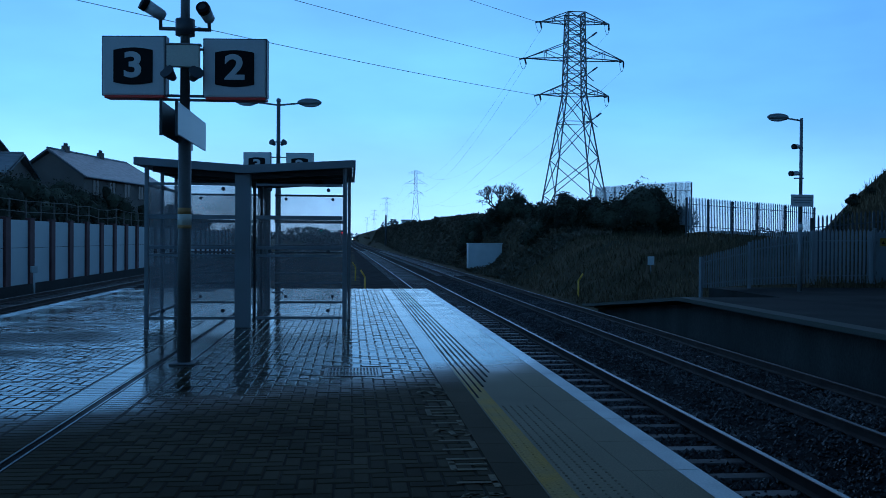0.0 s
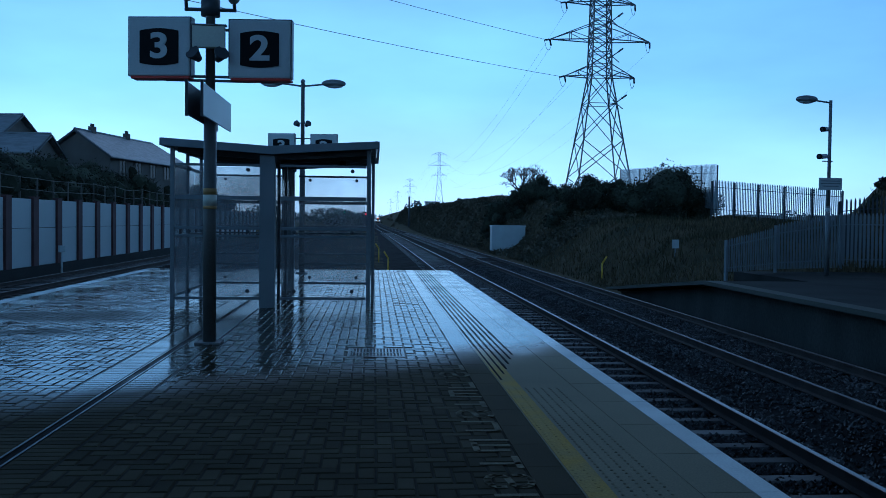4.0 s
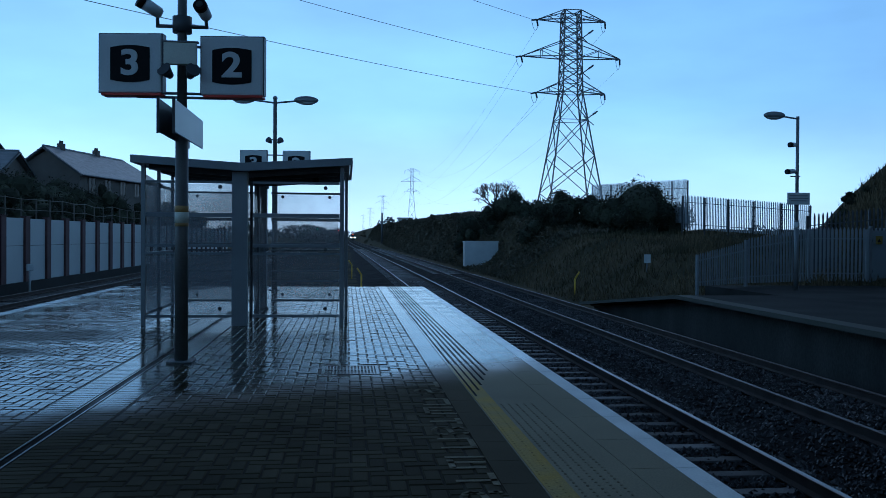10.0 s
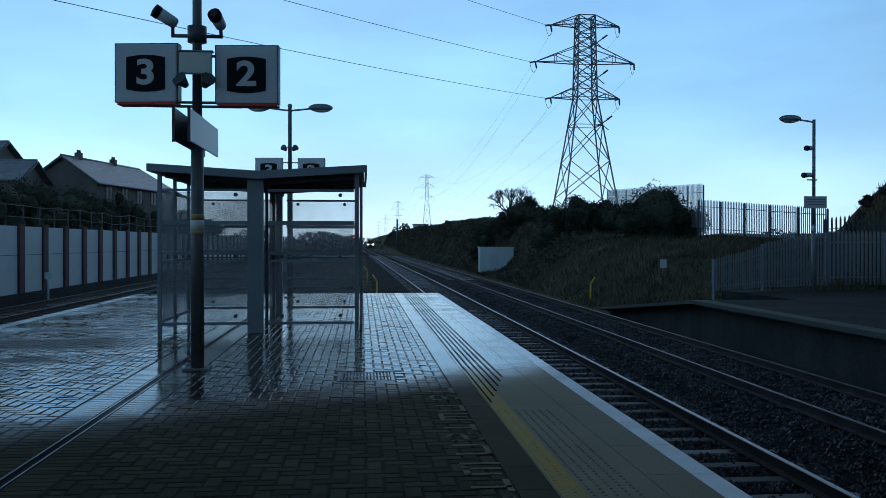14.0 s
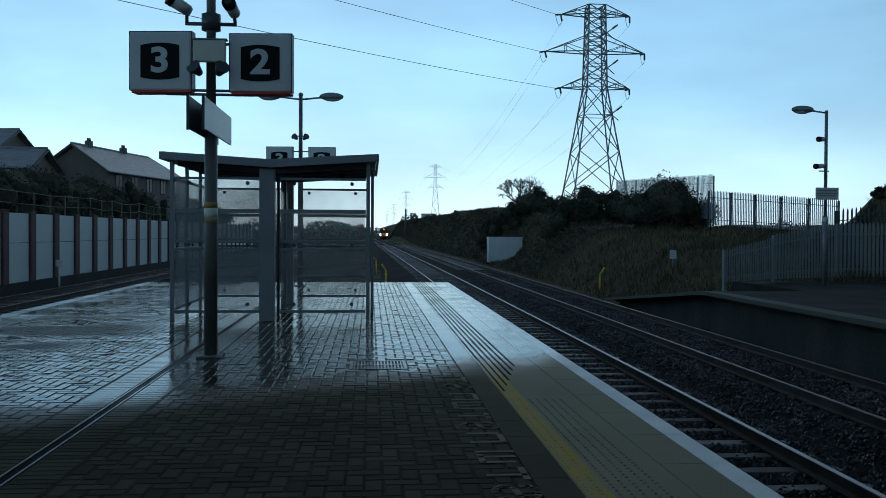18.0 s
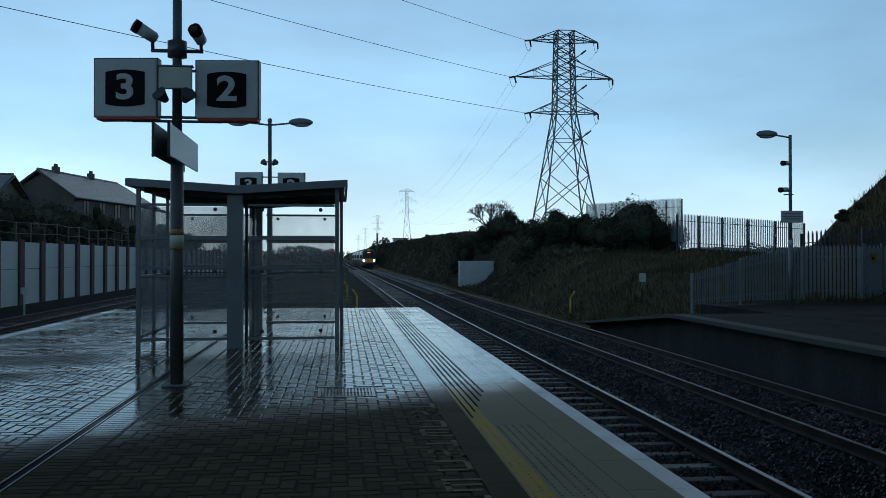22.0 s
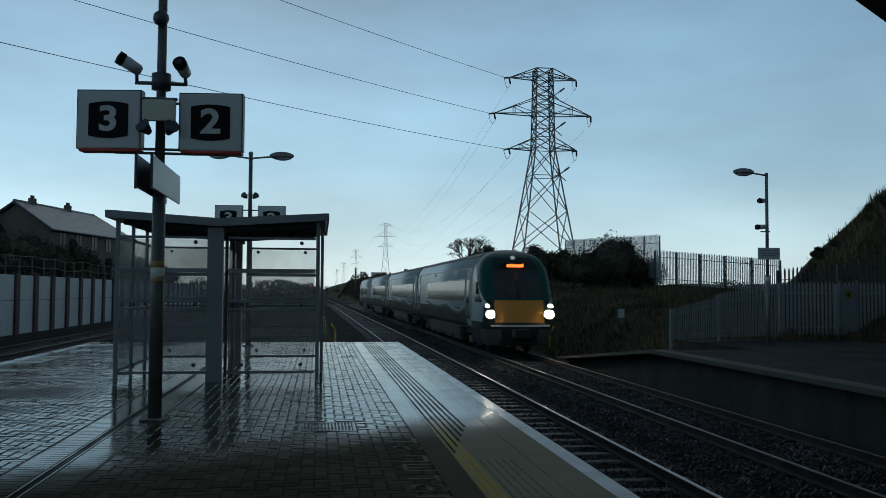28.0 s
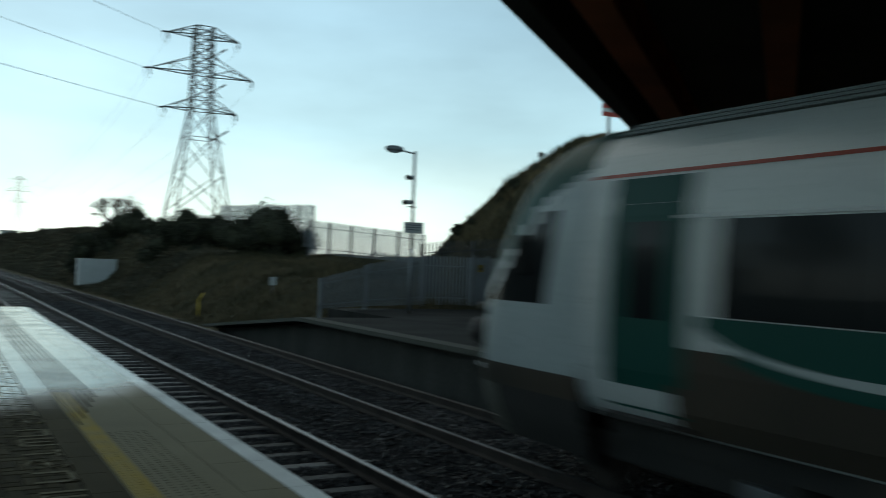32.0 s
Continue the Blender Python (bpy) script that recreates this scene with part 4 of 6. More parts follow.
def pylon(x, y, z0, height, turn, label, coarse=False, slim=1.0):
    """Lattice tower; local x along the arms."""
    py = thing("pylon", label, "pylon", Matrix.Translation((x, y, z0)) @ Matrix.Rotation(radians(turn), 4, "Z"), "pylons")
    k = height / 36.0
    zs = [0, 6.4, 12.2, 18.1, 22.6, 24.5, 26.4, 28.4, 29.85, 31.3, 32.85, 34.4, 35.9]

    def half(z):
        return slim * float(np.interp(z, (0, 22.6, 36.2), (5.05, 1.62, 1.32)))
    w = 0.13 if not coarse else 0.075
    for sx in (-1, 1):
        for sy in (-1, 1):
            bm = B()
            for a, b in zip(zs, zs[1:]):
                bar(bm, (sx * half(a) * k, sy * half(a) * k, a * k), (sx * half(b) * k, sy * half(b) * k, b * k), w * 1.5)
            tagged(part("leg", bm, "pylon", py), kind="stuff")
    for face in range(4):
        bm = B()
        turn_face = Matrix.Rotation(face * math.pi / 2, 3, "Z")
        for a, b in zip(zs, zs[1:]):
            ha, hb = half(a) * k, half(b) * k
            bar(bm, turn_face @ Vector((-ha, ha, a * k)), turn_face @ Vector((hb, hb, b * k)), w)
            bar(bm, turn_face @ Vector((ha, ha, a * k)), turn_face @ Vector((-hb, hb, b * k)), w)
            if a > 15:
                bar(bm, turn_face @ Vector((-ha, ha, a * k)), turn_face @ Vector((ha, ha, a * k)), w * 0.8)
        bar(bm, turn_face @ Vector((-hb, hb, b * k)), turn_face @ Vector((hb, hb, b * k)), w)
        tagged(part("bracing", bm, "pylon", py, "crossed lattice bracing of one side"), kind="stuff")
    tips = []
    for z, reach, rise in ((22.6, 5.75, 1.8), (28.4, 8.25, 2.6), (34.4, 5.7, 1.5)):
        for s in (-1, 1):
            bm = B()
            h = half(z) * k
            tip = (s * reach * k * (0.45 + 0.55 * slim), 0, z * k)
            for q in (-1, 1):
                bar(bm, (s * h, q * h, z * k), tip, w * 1.2)
                bar(bm, (s * h, q * h, (z + rise) * k), tip, w)
                mid = [(s * h + tip[0]) / 2, q * h / 2, z * k]
                bar(bm, mid, (mid[0], mid[1], (z + rise / 2) * k), w * 0.7)
                bar(bm, (s * h, q * h, z * k), (mid[0], mid[1], (z + rise / 2) * k), w * 0.7)
            arm = tagged(part("cross_arm", bm, "pylon", py), kind="stuff")
            bm = B()
            if not coarse:
                # two strain strings and the slack jumper that hangs between them
                ends = []
                for way in (Vector((-0.575, -0.78, -0.24)), Vector((0.3, 0.9, -0.3))):
                    bm = B()
                    for e in range(13):
                        q = Vector(tip) + way * (0.25 + 0.14 * e)
                        rod(bm, q, q + way * 0.07, 0.15, 0.11, n=8)
                    ends.append(Vector(tip) + way * 2.15)
                    part("insulator", bm, "wire", arm, "dark insulator string")
                bm = B()
                span(bm, ends[0], ends[1], 1.1, 0.035, 12)
                part("jumper", bm, "wire", arm, "slack jumper cable")
            else:
                bar(bm, tip, (tip[0], 0, tip[2] - 2.2), w * 0.6)
                part("insulator", bm, "wire", arm)
            tips.append(tip)
    if not coarse:
        # outriggers that hold the jumpers clear of the tower
        for z in (31.5, 25.8, 18.3):
            h = half(z)
            bm = B()
            bar(bm, (h, 0, z - 0.2), (h + 1.9, 0, z + 1.2), w * 1.2)
            bar(bm, (h, 0, z + 0.6), (h + 1.7, 0, z - 0.8), w)
            bar(bm, (h, -h, z), (h, h, z), w)
            rod(bm, (h + 1.5, 0, z + 0.9), (h + 2.3, 0, z + 1.5), 0.16, 0.13, n=8)
            part("outrigger", bm, "pylon", py, "short outrigger with an insulator")
    m = py.matrix_basis
    return [m @ Vector(t) for t in tips]


def span(bm, a, b, sag, r, n=40):
    pts = []
    for i in range(n + 1):
        s = i / n
        p = Vector(a).lerp(Vector(b), s)
        p.z -= sag * 4 * s * (1 - s)
        pts.append(p)
    for p, q in zip(pts, pts[1:]):
        rod(bm, p, q, r, n=5, caps=False)


def build_power_line():
    main = pylon(36.2, 145, 2.6, 36.0, 1, "tall steel lattice pylon with three pairs of arms behind the bank")
    second = pylon(41.5, 580, 5, 40.5, -2, "distant steel lattice pylon with three pairs of arms", True, 0.55)
    third = pylon(36.5, 930, 5, 39.5, -2, "far steel lattice pylon, small on the horizon", True, 0.55)
    pylon(33.5, 1300, 5, 38.0, -2, "far steel lattice pylon, faint on the horizon", True, 0.5)
    pylon(31.0, 1700, 5, 37.0, -2, "far steel lattice pylon, faint on the horizon", True, 0.5)
    for i, a in enumerate(main):
        for nm, b, sag, r in (("power_cable", second[i], 12, 0.014),):
            bm = B()
            span(bm, a - Vector((0, 0, 1.4)), b, sag, r)
            solid(nm, bm, "wire", "thin power cable strung between pylons", "power cable", "power cables")
    back = Vector((-0.629, -0.777, 0)) * 280
    for i in (0, 2, 4):
        bm = B()
        a = main[i] - Vector((0, 0, 0.2))
        span(bm, a, a + back, 4.2, 0.034, 60)
        solid("power_cable", bm, "wire", "thin power cable strung overhead across the station", "power cable", "power cables")
    for i in range(6):
        bm = B()
        span(bm, second[i], third[i], 10, 0.012, 24)
        solid("power_cable", bm, "wire", "far power cable between distant pylons", "power cable", "power cables")


build_power_line()

# ---------------------------------------------------------------- the train

CAR, PITCH = 23.2, 23.75
# half-outline of a coach: across, height over rail
SIDE = [(1.28, 0.95), (1.38, 1.15), (1.42, 1.5), (1.42, 2.1), (1.405, 2.55), (1.37, 3.02), (1.32, 3.3), (1.24, 3.52), (1.08, 3.72), (0.8, 3.87), (0.45, 3.96), (0.0, 3.99)]


def side_at(z, proud=0.0):
    zs = [p[1] for p in SIDE[:8]]
    return float(np.interp(z, zs, [p[0] for p in SIDE[:8]])) + proud


def strip(bm, s, y0, y1, z0, z1, proud=0.006, thick=0.02, n=4, index=0):
    """A shaped panel on the coach side, following its curve."""
    rows = []
    for z in np.linspace(z0, z1, n + 1):
        x = side_at(z, proud)
        rows.append([bm.verts.new((s * u, y, z)) for u in (x - thick, x) for y in (y0, y1)])
    for a, b in zip(rows, rows[1:]):
        for q in ((a[2], a[3], b[3], b[2]), (a[0], a[2], b[2], b[0]), (a[3], a[1], b[1], b[3])):
            bm.faces.new(q).material_index = index
    bm.faces.new((rows[-1][0], rows[-1][2], rows[-1][3], rows[-1][1]))
    bm.faces.new((rows[0][1], rows[0][3], rows[0][2], rows[0][0]))
    bmesh.ops.recalc_face_normals(bm, faces=bm.faces)
    return bm


def wave(bm, s, y0, y1, low, high, proud, n=44):
    """A flowing band on the coach side between two curves of height."""
    last = None
    for y in np.linspace(y0, y1, n + 1):
        za, zb = low(y), max(high(y), low(y) + 0.004)
        row = [bm.verts.new((s * side_at(z, proud), y, z)) for z in np.linspace(za, zb, 5)]
        if last:
            for i in range(4):
                bm.faces.new((last[i], row[i], row[i + 1], last[i + 1]))
        last = row
    return bm


def shell(y0, y1):
    """Coach body between two ends, closed, with smooth roof."""
    outline = SIDE + [(-x, z) for x, z in SIDE[-2::-1]]
    bm = B()
    prism(bm, outline, y0, y1)
    for f in bm.faces:
        f.smooth = len(f.verts) == 4
    return bm


NOSE = [(0.42, 1.2, 0.3), (0.75, 1.33, 0.1), (1.1, 1.4, 0.0), (1.34, 1.42, 0.03), (1.7, 1.42, 0.1), (2.08, 1.42, 0.24),
        (2.45, 1.41, 0.5), (2.8, 1.395, 0.78), (3.12, 1.36, 1.06), (3.3, 1.31, 1.24), (3.5, 1.22, 1.5), (3.7, 1.05, 1.82), (3.85, 0.8, 2.2), (3.95, 0.45, 2.65), (3.985, 0.05, 3.0)]
PLAN = [(-1.0, 1.0), (-1.0, 0.62), (-0.99, 0.32), (-0.95, 0.19), (-0.88, 0.11), (-0.78, 0.065), (-0.62, 0.035), (-0.4, 0.012), (-0.15, 0.0)]
PLAN = PLAN + [(-u, v) for u, v in PLAN[::-1]]


def finer(points, n):
    """A smooth curve through the points, n steps between each pair."""
    p = [np.array(q, float) for q in points]
    p = [2 * p[0] - p[1]] + p + [2 * p[-1] - p[-2]]
    out = []
    for i in range(1, len(p) - 2):
        for k in range(n):
            t = k / n
            out.append(0.5 * (2 * p[i] + (p[i + 1] - p[i - 1]) * t + (2 * p[i - 1] - 5 * p[i] + 4 * p[i + 1] - p[i + 2]) * t * t
                              + (3 * p[i] - p[i - 1] - 3 * p[i + 1] + p[i + 2]) * t ** 3))
    return out + [p[-2]]


NOSE_FINE, PLAN_FINE = finer(NOSE, 5), finer(PLAN, 4)


def cab_point(i, j, proud=0.0):
    z, w, off = NOSE_FINE[i]
    u, v = PLAN_FINE[j]
    off *= 0.85
    return Vector((u * (w + proud), off + (2.6 - off) * v - proud, z))


def cab_faces(pick, proud=0.0):
    """Part of the rounded cab front: the faces whose centre (across -1..1, height, depth from the nose) is picked."""
    bm = B()
    grid = {}

    def vert(i, j):
        if (i, j) not in grid:
            grid[i, j] = bm.verts.new(cab_point(i, j, proud))
        return grid[i, j]
    for i in range(len(NOSE_FINE) - 1):
        for j in range(len(PLAN_FINE) - 1):
            c = (cab_point(i, j) + cab_point(i + 1, j + 1)) / 2
            if pick((PLAN_FINE[j][0] + PLAN_FINE[j + 1][0]) / 2, c.z, c.y):
                f = bm.faces.new((vert(i, j), vert(i, j + 1), vert(i + 1, j + 1), vert(i + 1, j)))
                f.smooth = True
    return bm


def sweep(z):
    """Depth from the nose of the line at which the green cab colour ends on the side."""
    return 0.42 + (z - 2.0) * 1.22 if z < 3.12 else 1.79 + (z - 3.12) * 2.4


def build_coach(train, cab, name="coach", bright=False):
    """cab: whether it has a cab, at the -y end; bright: a clean pale wave along the side. Local y runs along the coach, its middle at 0."""
    h = CAR / 2
    y0 = -h + 2.6 if cab else -h
    body = part(name, shell(y0, h), "train_silver", train, "silver-grey railcar body" + (" with a driving cab" if cab else ""))
    roof = B()
    prism(roof, [(-1.06, 3.755), (-0.8, 3.89), (-0.45, 3.98), (0, 4.01), (0.45, 3.98), (0.8, 3.89), (1.06, 3.755), (0.8, 3.85), (-0.8, 3.85)], y0 + 0.02, h - 0.02)
    part("roof", roof, "train_roof", body, "ribbed grey roof")
    for u in (-1.02, -0.9, -0.77, -0.62, 0.62, 0.77, 0.9, 1.02):
        part("roof_rib", box(B(), u - 0.012, u + 0.012, y0 + 0.1, h - 0.1, 3.72, float(np.interp(abs(u), (0.45, 0.8, 1.06), (4.0, 3.91, 3.775)))), "train_roof", body)
    for s in (-1, 1):
        wy0, wy1 = (-h + 4.55, h - (5.2 if s < 0 else 4.7)) if cab else (-h + 2.45, h - 4.5)
        part("window_band", strip(B(), s, wy0, wy1, 2.02, 2.85), "train_black", body, "long dark window band")
        for yk in np.arange(wy0 + 1.75, wy1 - 0.5, 1.75):
            part("window_joint", strip(B(), s, yk - 0.012, yk + 0.012, 2.03, 2.84, 0.0085), "rubber", body)
        doors = [h - 1.12] + ([-h + (3.67 if s < 0 else 3.6)] if cab else [-h + 1.14])
        for yd in doors:
            d = part("door", strip(B(), s, yd - 0.56, yd + 0.56, 1.1, 3.27, 0.008, n=6), "train_green", body, "dark green passenger door")
            part("door_window", strip(B(), s, yd - 0.28, yd + 0.28, 1.95, 2.85, 0.013), "train_black", d)
            part("door_frame", strip(B(), s, yd - 0.66, yd - 0.58, 1.12, 3.27, 0.01), "train_silver", d)
            part("step", box(B(), min(s * 1.36, s * 1.5), max(s * 1.36, s * 1.5), yd - 0.6, yd + 0.6, 1.0, 1.04), "under", d)
        part("cantrail_stripe", strip(B(), s, y0 + 0.05, h - 0.05, 3.295, 3.33, 0.004, 0.01, 1), "orange_stripe", body, "thin orange-red line under the roof")
        part("lower_panel", strip(B(), s, y0 + (1.4 if cab else 0.1), h - 0.1, 0.97, 1.72, 0.004), "train_grey", body, "grimy grey lower side")
        a, b = wy0 - 0.2, wy1 + 0.2

        def centre(y, a=a):
            t = y - a
            if t < 5.6:
                return 1.92 - 0.3 * math.sin(math.pi * (t / 5.6) ** 0.7)
            return 1.92 - 0.13 * math.sin(math.pi * min(1.0, (t - 5.6) / 8.0))

        def half(y, a=a, b=b):
            t = (y - a) / (b - a)
            return 0.012 + 0.045 * math.sin(math.pi * min(1, t * 1.02)) ** 0.7 if 0 < t < 1 else 0.01
        if bright:
            part("green_wave", wave(B(), s, a, a + (5.6 if cab else 3.0), lambda y: centre(y) - 0.02, lambda y: 2.01, 0.007), "train_green", body, "dark green wave under the windows")
        part("dark_wave", wave(B(), s, a + 0.4, b, lambda y: centre(y) - half(y) - 0.1, lambda y: centre(y), 0.007), "train_green", body, "dark line below the wave")
        part("silver_wave", wave(B(), s, a, b, lambda y: centre(y) - half(y), lambda y: centre(y) + half(y), 0.011), "wave_pale" if bright else "train_silver", body, "pale wave line")
        part("window_trim", strip(B(), s, wy0 - 0.5, wy1 + 0.5, 2.87, 2.9, 0.008, 0.02, 1), "off_white", body)
        for yv in (-4.0, 3.2):
            g = part("vent_grille", strip(B(), s, yv - 0.4, yv + 0.4, 3.1, 3.27, 0.005), "train_silver", body, "louvred vent")
            for zz in (3.12, 3.155, 3.19, 3.225):
                part("louvre", strip(B(), s, yv - 0.36, yv + 0.36, zz, zz + 0.012, 0.012, 0.01, 1), "under", g)
        part("side_skirt", box(B(), min(s * 1.3, s * 1.345), max(s * 1.3, s * 1.345), -h + 6.2, h - 6.2, 0.5, 0.948, 0.01), "train_grey", body, "grimy skirt panel")
        # underframe boxes and bogies
        for yb0, yb1 in ((-5.6, -2.9), (-2.5, 0.4), (0.8, 3.2), (3.5, 5.4)):
            part("underframe_box", box(B(), min(s * 0.55, s * 1.3), max(s * 0.55, s * 1.3), yb0, yb1, 0.32, 0.95, 0.03), "under", body, "dirty equipment box under the floor")
    part("underframe", box(B(), -1.1, 1.1, y0 + 0.2, h - 0.1, 0.7, 0.96), "under", body)
    for yc in (-h + 3.6, h - 3.6):
        bogie = part("bogie", box(B(), -1.05, 1.05, yc - 1.7, yc + 1.7, 0.42, 0.72, 0.04), "under", body, "dark bogie frame")
        for q in (-1.25, 1.25):
            for s in (-1, 1):
                part("wheel", rod(B(), (s * 0.72, yc + q, 0.42), (s * 0.86, yc + q, 0.42), 0.42, n=20), "rail_rust", bogie)
                part("axle_box", box(B(), s * 1.08 - 0.09, s * 1.08 + 0.09, yc + q - 0.16, yc + q + 0.16, 0.3, 0.6, 0.02), "galv" if q > 0 else "under", bogie)
    part("gangway", box(B(), -0.75, 0.75, h - 0.02, h + 0.32, 1.05, 3.4, 0.04), "rubber", body, "black rubber gangway between coaches")
    part("end_frame", shell(h + 0.001, h + 0.06), "dark_paint", body)
    if not cab:
        part("end_frame", shell(-h - 0.06, -h - 0.001), "dark_paint", body)
        return body
    m = Matrix.Translation((0, -h, 0))

    def panel(u, z, y):
        return abs(u) < 0.68 and 1.3 < z < 2.06

    def glazed(u, z, y):
        return abs(u) < 0.66 and 2.12 < z < 3.16

    def hood(u, z, y):
        return abs(u) < 0.68 and 3.16 <= z < 3.66

    def green(u, z, y):
        return z > 2.05 and y < sweep(z) and not (glazed(u, z, y) or hood(u, z, y) or panel(u, z, y))

    def stripe(u, z, y):
        return 1.95 < z < 3.2 and sweep(z) <= y < sweep(z) + 0.16

    def mask(u, z, y):
        return 2.0 < z < 3.0 and sweep(z) + 0.16 <= y < 2.0

    def foot(u, z, y):
        return z < 1.05 and 0.5 < abs(u) and y < 0.9

    def corner(u, z, y):
        return 1.3 < z <= 2.05 and y < 0.5 and not panel(u, z, y)

    def rest(u, z, y):
        return (z > 1.05 or foot(u, z, y)) and not corner(u, z, y) and not (panel(u, z, y) or glazed(u, z, y) or hood(u, z, y) or green(u, z, y) or stripe(u, z, y) or mask(u, z, y))
    for s in (-1, 1):
        part("cab_shell", cab_faces(lambda u, z, y: u * s > 0 and rest(u, z, y) and z > 1.3), "train_silver", body, "silver cab side", at=m)
    part("cab_skirt", cab_faces(lambda u, z, y: rest(u, z, y) and z <= 1.3 and not foot(u, z, y)), "train_grey", body, "grimy grey lower cab", at=m)
    for s in (-1, 1):
        part("cab_foot", cab_faces(lambda u, z, y: u * s > 0 and foot(u, z, y)), "far_coping", body, "pale grey lower corner of the cab", at=m)
    part("cab_surround", cab_faces(green), "train_green", body, "dark green cab surround", at=m)
    for s in (-1, 1):
        part("cab_stripe", cab_faces(lambda u, z, y: u * s > 0 and stripe(u, z, y), 0.006), "off_white", body, "pale slanting stripe beside the windscreen", at=m)
        part("side_mask", cab_faces(lambda u, z, y: u * s > 0 and mask(u, z, y)), "train_black", body, "black mask behind the windscreen", at=m)
    part("cab_corner", cab_faces(corner), "train_hood", body, "dark surround of the headlights", at=m)
    part("cab_hood", cab_faces(hood), "train_hood", body, "near-black hood over the windscreen", at=m)
    part("nose_panel", cab_faces(panel), "train_yellow", body, "dull yellow-orange front panel", at=m)
    wind = part("windscreen", cab_faces(glazed), "windscreen", body, "dark raked windscreen", at=m)
    part("centre_mullion", rod(B(), (0, 0.2, 2.12), (0, 0.88, 3.1), 0.07, 0.03, n=8), "train_hood", wind)
    for s in (-1, 1):
        part("wiper", rod(B(), (s * 0.2, 0.2, 2.14), (s * 0.62, 0.42, 2.52), 0.014, n=6), "rubber", wind)
    part("valance", cab_faces(lambda u, z, y: z <= 1.05 and not foot(u, z, y)), "under", body, "dark skirt below the cab", at=m)
    part("bumper", box(B(), -1.1, 1.1, -0.05, 0.1, 1.13, 1.19, 0.015), "white_paint", body, "white bumper strip", at=m)
    part("coupler", box(B(), -0.3, 0.3, -0.32, 0.8, 0.72, 1.05, 0.05), "under", body, "automatic coupler", at=m)
    part("coupler_gap", box(B(), -0.75, 0.75, 0.2, 3.0, 0.45, 1.1, 0.03), "under", body, at=m)
    part("destination_display", box(B(), -0.42, 0.42, 1.0, 1.5, 3.24, 3.47, 0.02), "black", body, "black destination display", at=m)
    return body


def cab_details(body, leading):
    m = Matrix.Translation((0, -CAR / 2, 0))
    for s in (-1, 1):
        for z, r, lit, u, yy in ((1.58, 0.155, "glow_head", s * 1.13, 0.09), (1.88, 0.065, "glow_marker", s * 1.22, 0.26)):
            hl = part("headlight", rod(B(), (u, yy + 0.3, z), (u, yy - 0.02, z), r * 1.15, r * 1.1, n=16), "black", body, "round headlight unit", at=m)
            part("lamp_lens", rod(B(), (u, yy - 0.0205, z), (u, yy - 0.035, z), r, r * 0.9, n=16), lit if leading else "glow_tail" if z > 1.7 else "lamp_glass", hl)
        part("mirror", box(B(), s * 1.44 - 0.03, s * 1.44 + 0.03, 1.3, 1.5, 2.3, 2.75, 0.02), "train_black", body, at=m)
    part("top_light", rod(B(), (0, 1.4, 3.66), (0, 1.9, 3.7), 0.07, n=12), "glow_dim" if leading else "lamp_glass", body, at=m)
    if leading:
        for k, w in ((-0.27, 0.07), (-0.16, 0.06), (-0.06, 0.08), (0.06, 0.07), (0.17, 0.08), (0.28, 0.06)):
            part("display_bar", box(B(), k - w / 2, k + w / 2, 0.985, 0.998, 3.3, 3.42 - 0.02 * (w > 0.065)), "glow_sign", body, at=m)


def build_train():
    grown = set()

    def grow(body):
        # the full loading gauge: broader and taller above the floor
        for o in (body, *body.children, *[q for c in body.children for q in c.children]):
            if o.name.startswith(("bogie", "wheel", "axle")) or o.data in grown:
                continue
            grown.add(o.data)
            for v in o.data.vertices:
                v.co.x *= 1.045
                v.co.z += max(0.0, v.co.z - 0.9) * 0.09
    tr = thing("train", "silver, dark green and yellow diesel railcar train running through the station", "train")
    cars = []
    lead = build_coach(tr, True)
    cab_details(lead, True)
    grow(lead)
    cars.append(lead)
    mid = build_coach(tr, False)
    grow(mid)
    cars.append(mid)
    cars.append(copy_thing(mid, Matrix.Identity(4)))
    tail = build_coach(tr, True, bright=True)
    cab_details(tail, False)
    grow(tail)
    cars.append(tail)
    return tr, cars


M["glow_tail"] = glow("tail_lamp_glow", (1.0, 0.25, 0.2), 1.2)
TRAIN, CARS = build_train()

FRONT = [(0, 845), (5, 703), (10, 561), (14, 447), (17, 352), (19, 293), (21, 234), (23, 176), (24, 147.5), (25, 119), (26, 91.3), (26.5, 77.8), (27, 63.3),
         (27.5, 49.2), (28, 34.8), (28.25, 27.0), (28.5, 19.9), (29, 5.2), (29.3, -3.5), (30, -24.0), (30.5, -38.9), (31, -54.1), (31.5, -68.7), (31.8, -77.8), (32, -83.9)]


def motions():
    walk(TRAIN, [(t, pose(TRACKS["far"], y, RAIL_Z)) for t, y in FRONT])
    for i, car in enumerate(CARS):
        rows = []
        for t, y in FRONT:
            c = CAR / 2 + PITCH * i
            a, b = bend(y + c - 8), bend(y + c + 8)
            turn = math.degrees(-math.atan2(b - a, 16.0)) + (180 if i == 3 else 0)
            rows.append((t, pose((a + b) / 2, c, 0, 0, 0, turn)))
        walk(car, rows)

# ---------------------------------------------------------------- fences, buildings, trackside things


def gz(x, y):
    return ground_height(x, y)


